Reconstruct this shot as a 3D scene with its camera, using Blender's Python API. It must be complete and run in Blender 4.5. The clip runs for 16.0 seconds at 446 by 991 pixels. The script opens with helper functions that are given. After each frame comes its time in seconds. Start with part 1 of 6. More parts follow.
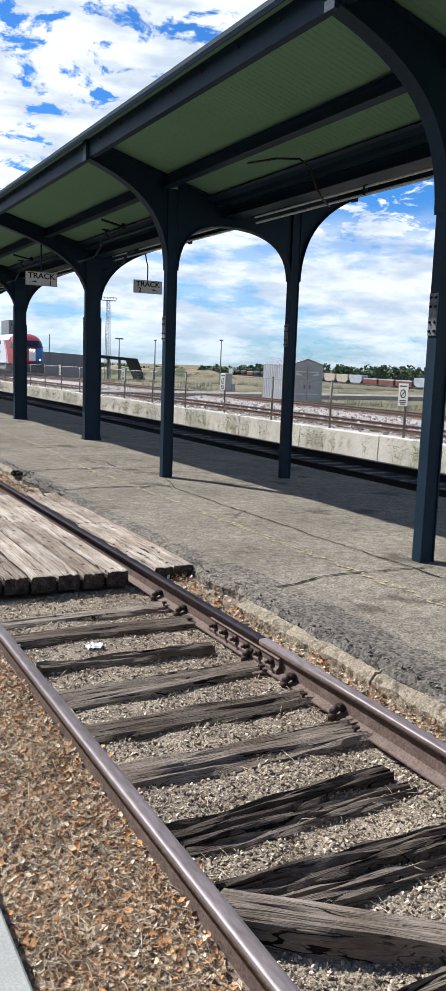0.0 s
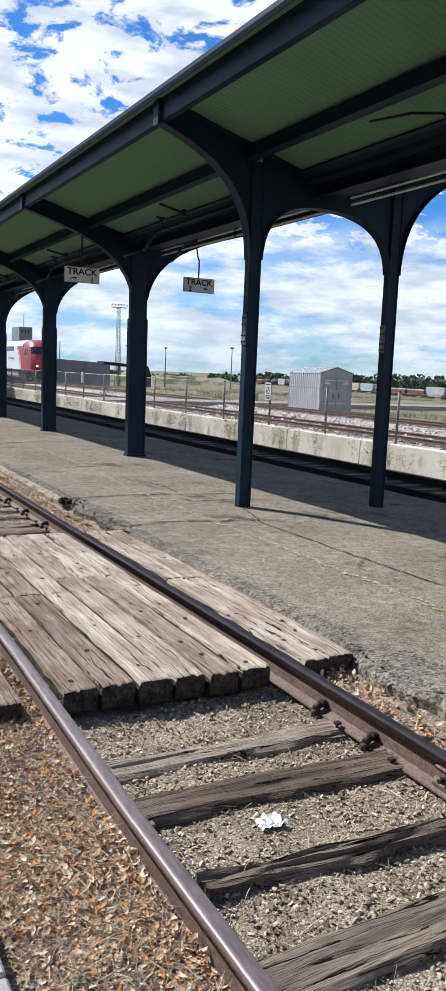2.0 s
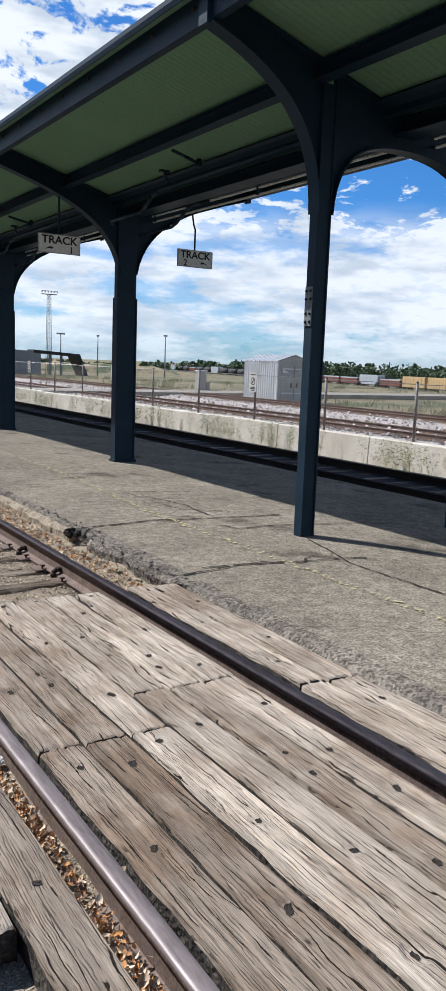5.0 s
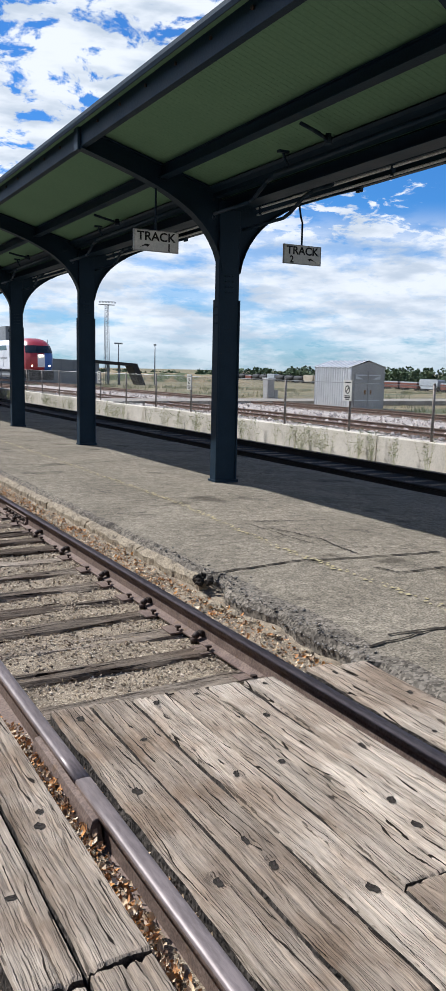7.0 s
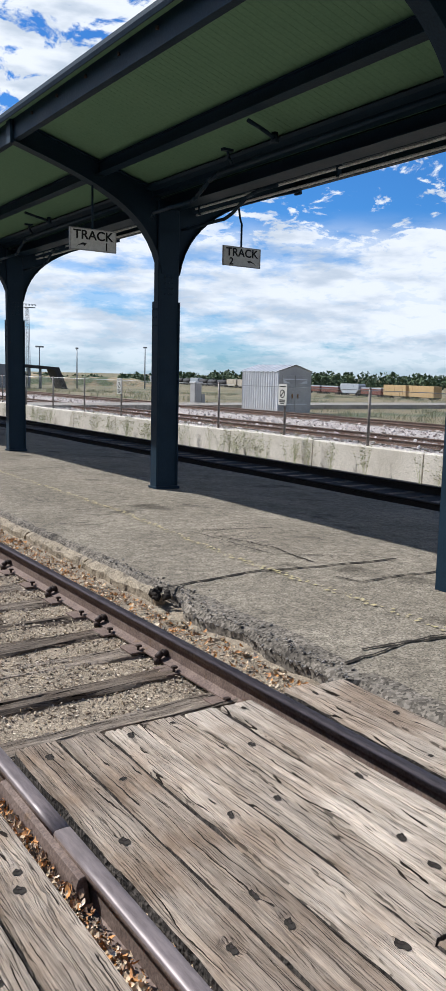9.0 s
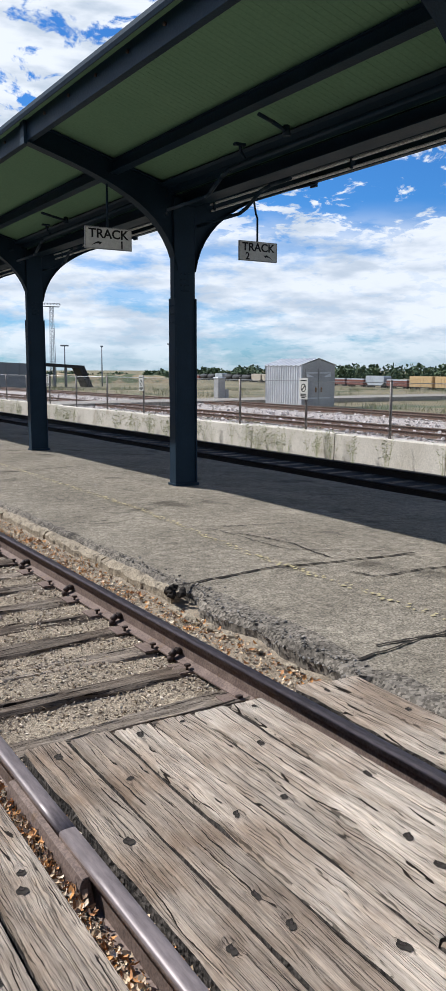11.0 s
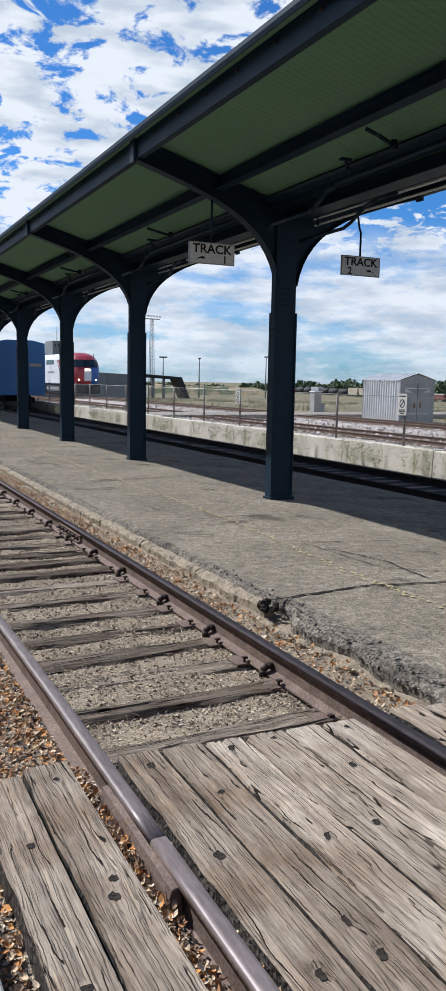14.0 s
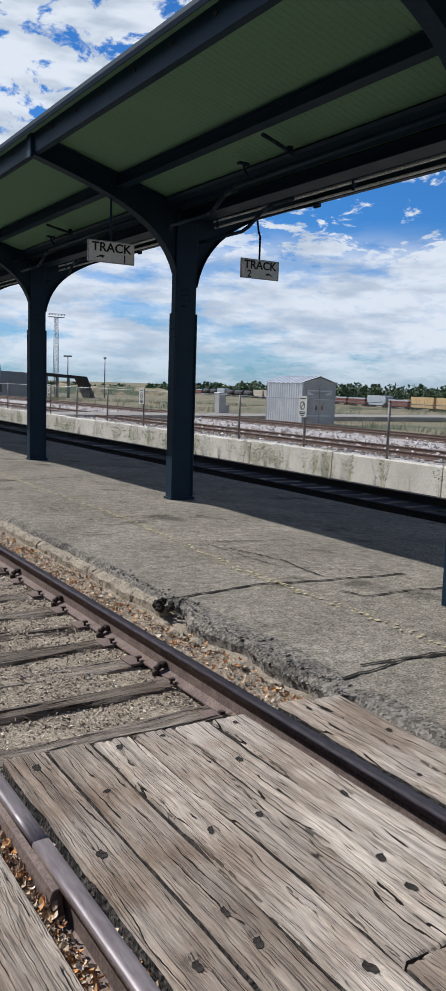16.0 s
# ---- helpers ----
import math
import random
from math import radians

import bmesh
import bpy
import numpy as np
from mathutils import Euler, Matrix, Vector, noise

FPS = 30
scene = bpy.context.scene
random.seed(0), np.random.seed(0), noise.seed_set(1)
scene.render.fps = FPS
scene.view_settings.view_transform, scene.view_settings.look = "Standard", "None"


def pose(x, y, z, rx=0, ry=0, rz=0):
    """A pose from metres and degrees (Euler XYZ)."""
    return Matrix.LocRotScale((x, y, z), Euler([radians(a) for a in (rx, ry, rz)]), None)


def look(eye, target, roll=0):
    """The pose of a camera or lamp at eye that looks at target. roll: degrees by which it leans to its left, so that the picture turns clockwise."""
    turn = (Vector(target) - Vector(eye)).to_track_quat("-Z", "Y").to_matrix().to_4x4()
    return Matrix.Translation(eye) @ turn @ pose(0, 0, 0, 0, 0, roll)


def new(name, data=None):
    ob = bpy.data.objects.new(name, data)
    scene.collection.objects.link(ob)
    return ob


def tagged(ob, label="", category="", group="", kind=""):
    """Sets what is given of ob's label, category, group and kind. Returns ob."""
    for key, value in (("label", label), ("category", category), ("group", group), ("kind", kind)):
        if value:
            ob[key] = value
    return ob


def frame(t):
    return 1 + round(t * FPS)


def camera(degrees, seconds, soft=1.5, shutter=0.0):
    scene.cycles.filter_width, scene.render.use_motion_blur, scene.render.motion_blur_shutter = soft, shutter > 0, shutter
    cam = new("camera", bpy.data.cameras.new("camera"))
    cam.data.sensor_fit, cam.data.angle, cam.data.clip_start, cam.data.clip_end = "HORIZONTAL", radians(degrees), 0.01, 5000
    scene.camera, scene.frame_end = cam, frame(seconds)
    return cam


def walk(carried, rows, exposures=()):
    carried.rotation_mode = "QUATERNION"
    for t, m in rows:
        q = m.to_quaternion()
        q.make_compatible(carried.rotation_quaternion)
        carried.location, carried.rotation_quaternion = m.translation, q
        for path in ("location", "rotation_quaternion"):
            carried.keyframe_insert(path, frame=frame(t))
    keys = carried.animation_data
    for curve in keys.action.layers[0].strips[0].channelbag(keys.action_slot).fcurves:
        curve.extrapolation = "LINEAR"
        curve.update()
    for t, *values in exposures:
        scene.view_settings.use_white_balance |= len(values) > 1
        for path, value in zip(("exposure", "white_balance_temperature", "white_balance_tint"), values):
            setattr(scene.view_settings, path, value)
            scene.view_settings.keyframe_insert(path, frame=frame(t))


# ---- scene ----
cam = camera(30.1, 16.0, 1.0)
PATH = [
    (0, (-0.142, 0.130, 1.791), (0.864, 2.005, 1.456), 2.0),
    (0.5, (-0.170, 0.711, 1.806), (0.868, 2.570, 1.481), 2.2),
    (1, (-0.095, 1.297, 1.791), (0.968, 3.143, 1.471), 2.3),
    (1.5, (-0.137, 1.905, 1.776), (0.922, 3.754, 1.464), 2.5),
    (2, (-0.076, 2.553, 1.756), (0.914, 4.439, 1.440), 2.3),
    (2.5, (-0.142, 3.086, 1.756), (0.823, 4.985, 1.440), 2.2),
    (3, (-0.166, 3.546, 1.752), (0.802, 5.444, 1.435), 2.1),
    (3.5, (-0.103, 4.066, 1.729), (0.868, 5.962, 1.410), 2.0),
    (3.7, (-0.123, 4.265, 1.714), (0.851, 6.158, 1.391), 2.0),
    (5.8, (0.059, 6.204, 1.736), (1.267, 7.955, 1.394), 2.2),
    (6, (0.046, 6.407, 1.724), (1.195, 8.197, 1.384), 1.8),
    (6.5, (0.008, 6.832, 1.735), (1.079, 8.670, 1.402), 1.4),
    (7, (0.050, 7.204, 1.719), (1.067, 9.074, 1.394), 1.2),
    (7.5, (-0.032, 7.461, 1.706), (0.965, 9.344, 1.394), 1.3),
    (8, (-0.112, 7.602, 1.710), (0.933, 9.460, 1.404), 1.5),
    (8.5, (-0.081, 7.621, 1.716), (1.034, 9.438, 1.412), 1.5),
    (8.7, (-0.056, 7.618, 1.710), (1.121, 9.396, 1.405), 1.6),
    (10.8, (0.071, 7.554, 1.715), (1.261, 9.319, 1.390), 0.5),
    (11, (0.075, 7.569, 1.721), (1.202, 9.376, 1.397), 0.1),
    (11.5, (0.051, 7.605, 1.743), (0.985, 9.518, 1.420), -0.3),
    (12, (0.036, 7.596, 1.743), (0.923, 9.533, 1.421), 0.2),
    (12.5, (0.047, 7.604, 1.751), (0.924, 9.543, 1.428), 0.4),
    (13, (0.042, 7.607, 1.749), (0.923, 9.548, 1.438), 0.6),
    (13.5, (0.038, 7.596, 1.747), (0.919, 9.537, 1.443), 0.6),
    (14, (0.044, 7.580, 1.735), (0.963, 9.506, 1.441), 1.0),
    (14.5, (0.075, 7.556, 1.727), (1.057, 9.450, 1.435), 1.4),
    (15, (0.096, 7.549, 1.726), (1.141, 9.409, 1.438), 1.7),
    (15.5, (0.103, 7.534, 1.726), (1.189, 9.372, 1.440), 1.8),
    (16, (0.112, 7.517, 1.731), (1.244, 9.328, 1.445), 1.8),
]
EXPOSURES = [(0, 0.68, 5980, 9), (3.5, 0.57, 5980, 9), (7, 0.53, 5980, 9), (12.5, 0.48, 5980, 9), (14, 0.40, 5950, 9), (16, 0.25, 5850, 9)]
walk(cam, [(t, look(eye, target, roll)) for t, eye, target, roll in PATH], EXPOSURES)

# ---- light ----
SUN_DIR = Vector((0.375, -0.62, -0.70)).normalized()   # the way the light travels
world = bpy.data.worlds.new("sky")
scene.world = world
world.use_nodes = True


def build_world():
    nt = world.node_tree
    nt.nodes.clear()
    N, L = nt.nodes.new, nt.links.new
    out = N("ShaderNodeOutputWorld")
    bg = N("ShaderNodeBackground")
    sky = N("ShaderNodeTexSky")
    sky.sky_type, sky.sun_disc = "NISHITA", False
    sky.sun_elevation = math.asin(-SUN_DIR.z)
    sky.sun_rotation = math.atan2(-SUN_DIR.x, -SUN_DIR.y)
    sky.air_density, sky.dust_density, sky.ozone_density = 1.0, 0.4, 2.0
    tc = N("ShaderNodeTexCoord")
    sep = N("ShaderNodeSeparateXYZ")
    L(tc.outputs["Generated"], sep.inputs[0])

    def m(op, a, b=None, clamp=False):
        n = N("ShaderNodeMath")
        n.operation, n.use_clamp = op, clamp
        for i, v in enumerate((a, b)):
            if v is None:
                continue
            if isinstance(v, (int, float)):
                n.inputs[i].default_value = v
            else:
                L(v, n.inputs[i])
        return n.outputs[0]

    def ramp(v, a, b):
        n = N("ShaderNodeMapRange")
        n.interpolation_type = "SMOOTHSTEP"
        L(v, n.inputs["Value"])
        n.inputs["From Min"].default_value, n.inputs["From Max"].default_value = a, b
        return n.outputs[0]

    # a layer of cloud on a plane overhead
    up = m("MAXIMUM", sep.outputs["Z"], 0.0)
    h = m("ADD", up, 0.26)
    px, py = m("DIVIDE", sep.outputs["X"], h), m("DIVIDE", sep.outputs["Y"], h)
    comb = N("ShaderNodeCombineXYZ")
    L(px, comb.inputs[0]), L(py, comb.inputs[1])
    comb.inputs[2].default_value = CLOUD_SEED
    big = N("ShaderNodeTexNoise")
    L(comb.outputs[0], big.inputs["Vector"])
    big.inputs["Scale"].default_value, big.inputs["Detail"].default_value, big.inputs["Roughness"].default_value = 9.5, 14, 0.62
    big.inputs["Distortion"].default_value = 0.35
    # towards the horizon the layer thins into pale haze with soft breaks
    low = ramp(sep.outputs["Z"], 0.19, 0.13)
    soft = N("ShaderNodeTexNoise")
    tall = N("ShaderNodeMapping")
    tall.inputs["Scale"].default_value = (1, 1, 3.6)
    L(tc.outputs["Generated"], tall.inputs[0]), L(tall.outputs[0], soft.inputs["Vector"])
    soft.inputs["Scale"].default_value, soft.inputs["Detail"].default_value, soft.inputs["Roughness"].default_value = 5.0, 12, 0.58
    haze = m("MULTIPLY", m("ADD", m("MULTIPLY", ramp(soft.outputs[0], 0.40, 0.50), 0.72), 0.24), m("ADD", m("MULTIPLY", ramp(sep.outputs["Z"], -0.01, 0.06), 0.45), 0.55))
    # a clearer stretch towards the east; unseen cloud overhead thinned to deepen shade
    clear = m("MULTIPLY", m("MULTIPLY", ramp(sep.outputs["Z"], 0.14, 0.18), ramp(sep.outputs["Z"], 0.30, 0.24)), ramp(m("DIVIDE", sep.outputs["X"], m("MAXIMUM", sep.outputs["Y"], 0.02)), 0.50, 0.72))
    gap = m("ADD", m("MULTIPLY", clear, 0.13), m("MULTIPLY", ramp(sep.outputs["Z"], 0.38, 0.75), 0.16))
    high = ramp(m("SUBTRACT", big.outputs[0], gap), 0.405, 0.485)
    cover = m("ADD", m("MULTIPLY", high, m("SUBTRACT", 1.0, m("MULTIPLY", low, 0.86))), m("MULTIPLY", haze, m("MULTIPLY", low, 0.86)), True)
    fine = N("ShaderNodeTexNoise")
    L(tall.outputs[0], fine.inputs["Vector"])
    fine.inputs["Scale"].default_value, fine.inputs["Detail"].default_value = 13.0, 12
    shade = ramp(fine.outputs[0], 0.34, 0.60)
    col = N("ShaderNodeMixRGB")
    L(shade, col.inputs[0])
    col.inputs[1].default_value, col.inputs[2].default_value = (*CLOUD_DARK, 1), (*CLOUD_LIGHT, 1)
    tint = N("ShaderNodeMixRGB")
    tint.blend_type = "MULTIPLY"
    tint.inputs[0].default_value = 1
    L(sky.outputs[0], tint.inputs[1])
    tint.inputs[2].default_value = (*SKY_TINT, 1)
    mix = N("ShaderNodeMixRGB")
    L(cover, mix.inputs[0]), L(tint.outputs[0], mix.inputs[1]), L(col.outputs[0], mix.inputs[2])
    L(mix.outputs[0], bg.inputs[0])
    bg.inputs[1].default_value = SKY_STRENGTH
    L(bg.outputs[0], out.inputs[0])


CLOUD_SEED, SKY_STRENGTH = 3.7, 0.056
CLOUD_LIGHT, CLOUD_DARK, SKY_TINT = (11.8, 11.9, 12.1), (7.7, 8.4, 9.3), (0.42, 0.92, 1.5)
build_world()
sun = new("sun", bpy.data.lights.new("sun", "SUN"))
sun.data.energy, sun.data.angle, sun.data.color = 5.0, radians(0.53), (1.0, 0.965, 0.91)
sun.matrix_world = look((0, 0, 60), Vector((0, 0, 60)) + SUN_DIR)

# ---- materials ----
def surface(name, c1, c2, scale=3.0, rough=0.8, metal=0.0, bump=0.0, bump_scale=60.0, fine=0.25, fine_scale=40.0, stretch=(1, 1, 1), vary=0.0, spots=None, spot_scale=8.0, spot_at=0.62, spec=0.2):
    """A worn surface: two colours mixed by a broad noise, a fine grain in the brightness, relief, and spots of a third colour."""
    ma = bpy.data.materials.new(name)
    ma.use_nodes = True
    nt = ma.node_tree
    N, L = nt.nodes.new, nt.links.new
    bsdf = nt.nodes["Principled BSDF"]
    tc = N("ShaderNodeTexCoord")
    mp = N("ShaderNodeMapping")
    mp.inputs["Scale"].default_value = stretch
    L(tc.outputs["Object"], mp.inputs[0])
    vec = mp.outputs[0]
    info = N("ShaderNodeObjectInfo")
    if vary:
        shift = N("ShaderNodeVectorMath")
        shift.operation = "ADD"
        sc = N("ShaderNodeMath")
        sc.operation = "MULTIPLY"
        sc.inputs[1].default_value = 37.0
        L(info.outputs["Random"], sc.inputs[0])
        L(vec, shift.inputs[0]), L(sc.outputs[0], shift.inputs[1])
        vec = shift.outputs[0]
    n1 = N("ShaderNodeTexNoise")
    n1.inputs["Scale"].default_value, n1.inputs["Detail"].default_value, n1.inputs["Roughness"].default_value = scale, 6, 0.6
    L(vec, n1.inputs["Vector"])
    mr = N("ShaderNodeMapRange")
    mr.inputs["From Min"].default_value, mr.inputs["From Max"].default_value = 0.32, 0.68
    L(n1.outputs[0], mr.inputs[0])
    mix = N("ShaderNodeMixRGB")
    L(mr.outputs[0], mix.inputs[0])
    mix.inputs[1].default_value, mix.inputs[2].default_value = (*c1, 1), (*c2, 1)
    col = mix.outputs[0]
    if spots:
        n3 = N("ShaderNodeTexNoise")
        n3.inputs["Scale"].default_value, n3.inputs["Detail"].default_value = spot_scale, 5
        L(vec, n3.inputs["Vector"])
        r3 = N("ShaderNodeMapRange")
        r3.inputs["From Min"].default_value, r3.inputs["From Max"].default_value = spot_at, spot_at + 0.08
        L(n3.outputs[0], r3.inputs[0])
        m3 = N("ShaderNodeMixRGB")
        L(r3.outputs[0], m3.inputs[0]), L(col, m3.inputs[1])
        m3.inputs[2].default_value = (*spots, 1)
        col = m3.outputs[0]
    n2 = N("ShaderNodeTexNoise")
    n2.inputs["Scale"].default_value, n2.inputs["Detail"].default_value, n2.inputs["Roughness"].default_value = fine_scale, 4, 0.7
    L(vec, n2.inputs["Vector"])
    val = N("ShaderNodeMapRange")
    val.inputs["From Min"].default_value, val.inputs["From Max"].default_value = 0.38, 0.62
    val.inputs["To Min"].default_value, val.inputs["To Max"].default_value = 1 - fine, 1 + fine
    L(n2.outputs[0], val.inputs[0])
    v = val.outputs[0]
    if vary:
        vr = N("ShaderNodeMapRange")
        vr.inputs["To Min"].default_value, vr.inputs["To Max"].default_value = 1 - vary, 1 + vary
        L(info.outputs["Random"], vr.inputs[0])
        mu = N("ShaderNodeMath")
        mu.operation = "MULTIPLY"
        L(v, mu.inputs[0]), L(vr.outputs[0], mu.inputs[1])
        v = mu.outputs[0]
    hs = N("ShaderNodeHueSaturation")
    L(v, hs.inputs["Value"]), L(col, hs.inputs["Color"])
    L(hs.outputs[0], bsdf.inputs["Base Color"])
    rr = N("ShaderNodeMapRange")
    rr.inputs["To Min"].default_value, rr.inputs["To Max"].default_value = max(0.05, rough - 0.12), min(1, rough + 0.12)
    L(n1.outputs[0], rr.inputs[0])
    L(rr.outputs[0], bsdf.inputs["Roughness"])
    bsdf.inputs["Metallic"].default_value = metal
    bsdf.inputs["Specular IOR Level"].default_value = spec
    if bump:
        n4 = N("ShaderNodeTexNoise")
        n4.inputs["Scale"].default_value, n4.inputs["Detail"].default_value = bump_scale, 5
        L(vec, n4.inputs["Vector"])
        b = N("ShaderNodeBump")
        b.inputs["Strength"].default_value, b.inputs["Distance"].default_value = 1.0, bump
        L(n4.outputs[0], b.inputs["Height"]), L(b.outputs[0], bsdf.inputs["Normal"])
    return ma


def scatter_mat(name, colours, rough=0.9):
    """For joined stones and leaves: a colour for each island."""
    ma = bpy.data.materials.new(name)
    ma.use_nodes = True
    nt = ma.node_tree
    N, L = nt.nodes.new, nt.links.new
    bsdf = nt.nodes["Principled BSDF"]
    geo = N("ShaderNodeNewGeometry")
    cr = N("ShaderNodeValToRGB")
    cr.color_ramp.interpolation = "CONSTANT"
    el = cr.color_ramp.elements
    el[0].color = (*colours[0], 1)
    el[1].position, el[1].color = 1 / len(colours), (*colours[1], 1)
    for i in range(2, len(colours)):
        e = el.new(i / len(colours))
        e.color = (*colours[i], 1)
    L(geo.outputs["Random Per Island"], cr.inputs[0])
    no = N("ShaderNodeTexNoise")
    no.inputs["Scale"].default_value = 30
    tc = N("ShaderNodeTexCoord")
    L(tc.outputs["Object"], no.inputs["Vector"])
    mr = N("ShaderNodeMapRange")
    mr.inputs["To Min"].default_value, mr.inputs["To Max"].default_value = 0.6, 1.4
    L(no.outputs[0], mr.inputs[0])
    hs = N("ShaderNodeHueSaturation")
    L(cr.outputs[0], hs.inputs["Color"]), L(mr.outputs[0], hs.inputs["Value"])
    L(hs.outputs[0], bsdf.inputs["Base Color"])
    bsdf.inputs["Roughness"].default_value = rough
    return ma


def wood(name, pale, mid, dark, along, vary=0.18, crack=24.0, knots=True):
    """Weathered timber: fine grain, long wavy checks and knots; along: the axis of the grain."""
    ma = bpy.data.materials.new(name)
    ma.use_nodes = True
    nt = ma.node_tree
    N, L = nt.nodes.new, nt.links.new
    bsdf = nt.nodes["Principled BSDF"]
    tc, info = N("ShaderNodeTexCoord"), N("ShaderNodeObjectInfo")

    def m(op, a, b=0.0, clamp=False):
        n = N("ShaderNodeMath")
        n.operation, n.use_clamp = op, clamp
        for i, v in enumerate((a, b)):
            if isinstance(v, (int, float)):
                n.inputs[i].default_value = v
            else:
                L(v, n.inputs[i])
        return n.outputs[0]

    def vm(op, a, b):
        n = N("ShaderNodeVectorMath")
        n.operation = op
        for i, v in enumerate((a, b)):
            if isinstance(v, tuple):
                n.inputs[i].default_value = v
            else:
                L(v, n.inputs[i])
        return n.outputs[0]

    def tex(vec, scale, detail, rough=0.55):
        n = N("ShaderNodeTexNoise")
        n.inputs["Scale"].default_value, n.inputs["Detail"].default_value, n.inputs["Roughness"].default_value = scale, detail, rough
        L(vec, n.inputs["Vector"])
        return n

    def ramp(v, a, b, c=0.0, d=1.0):
        n = N("ShaderNodeMapRange")
        n.interpolation_type = "SMOOTHSTEP"
        L(v, n.inputs[0])
        for key, val in (("From Min", a), ("From Max", b), ("To Min", c), ("To Max", d)):
            n.inputs[key].default_value = val
        return n.outputs[0]

    base = vm("ADD", tc.outputs["Object"], m("MULTIPLY", info.outputs["Random"], 31.0))
    side = (1.0, 0.0, 0.0) if along == "y" else (0.0, 1.0, 0.0)
    bend = vm("MULTIPLY", vm("SUBTRACT", tex(base, 3.4, 4).outputs["Color"], (0.5, 0.5, 0.5)), tuple(0.022 * v for v in side))
    vec = vm("ADD", base, bend)
    def along_scale(q):
        return vm("MULTIPLY", vec, (1.0, q, 1.0) if along == "y" else (q, 1.0, 1.0))
    grain = tex(along_scale(0.03), 330.0, 3, 0.6).outputs[0]
    broad = tex(along_scale(0.07), 15.0, 4).outputs[0]
    patch = tex(base, 2.4, 5, 0.6).outputs[0]
    jig = vm("MULTIPLY", vm("SUBTRACT", tex(base, 26.0, 3).outputs["Color"], (0.5, 0.5, 0.5)), tuple(0.005 * v for v in side))
    worn = vm("ADD", vec, jig)

    def checks(period, duty, wander, roam, stretch):
        """Grain lines a period apart that wander along the timber."""
        sep = N("ShaderNodeSeparateXYZ")
        L(worn, sep.inputs[0])
        off = m("MULTIPLY", m("SUBTRACT", tex(along_scale(stretch), roam, 3).outputs[0], 0.5), wander)
        wave = m("SINE", m("MULTIPLY", m("ADD", sep.outputs[0 if along == "y" else 1], off), math.tau / period))
        return ramp(wave, duty, duty + 0.5 * (1 - duty))

    gate = tex(along_scale(0.12), 16.0, 4, 0.6).outputs[0]
    check = m("MULTIPLY", checks(0.044, 0.95, 0.15, 8.0, 0.12), ramp(gate, 0.48, 0.53))
    hair = m("MULTIPLY", checks(0.0088, 0.58, 0.075, 11.0, 0.09), m("MULTIPLY", ramp(tex(along_scale(0.06), 60.0, 3).outputs[0], 0.46, 0.56), 0.72))
    cut = m("MAXIMUM", check, hair)
    if knots:
        vo = N("ShaderNodeTexVoronoi")
        vo.inputs["Scale"].default_value = 2.6
        L(vm("MULTIPLY", vec, (1.0, 0.55, 0.0) if along == "y" else (0.55, 1.0, 0.0)), vo.inputs["Vector"])
        spot = m("ADD", vo.outputs["Distance"], m("MULTIPLY", m("SUBTRACT", tex(along_scale(0.4), 60.0, 4).outputs[0], 0.5), 0.10))
        cut = m("MAXIMUM", cut, m("MULTIPLY", ramp(spot, 0.050, 0.022), 0.9))
    hue = N("ShaderNodeMixRGB")
    L(m("ADD", ramp(patch, 0.38, 0.68, 0.0, 0.65), m("MULTIPLY", m("POWER", info.outputs["Random"], 1.6), 0.70), True), hue.inputs[0])
    hue.inputs[1].default_value, hue.inputs[2].default_value = (*pale, 1), (*mid, 1)
    val = m("MULTIPLY", ramp(grain, 0.32, 0.68, 0.74, 1.20), m("MULTIPLY", ramp(broad, 0.32, 0.68, 0.80, 1.16), ramp(info.outputs["Random"], 0, 1, 1 + vary, 1 - vary)))
    hs = N("ShaderNodeHueSaturation")
    L(hue.outputs[0], hs.inputs["Color"]), L(val, hs.inputs["Value"])
    mix = N("ShaderNodeMixRGB")
    L(cut, mix.inputs[0]), L(hs.outputs[0], mix.inputs[1])
    mix.inputs[2].default_value = (*dark, 1)
    L(mix.outputs[0], bsdf.inputs["Base Color"])
    bsdf.inputs["Roughness"].default_value = 0.9
    bsdf.inputs["Specular IOR Level"].default_value = 0.12
    bp = N("ShaderNodeBump")
    bp.inputs["Strength"].default_value, bp.inputs["Distance"].default_value = 1.0, 0.012
    L(m("ADD", m("MULTIPLY", grain, 0.6), m("MULTIPLY", m("SUBTRACT", 1.0, cut), 0.8)), bp.inputs["Height"])
    L(bp.outputs[0], bsdf.inputs["Normal"])
    return ma


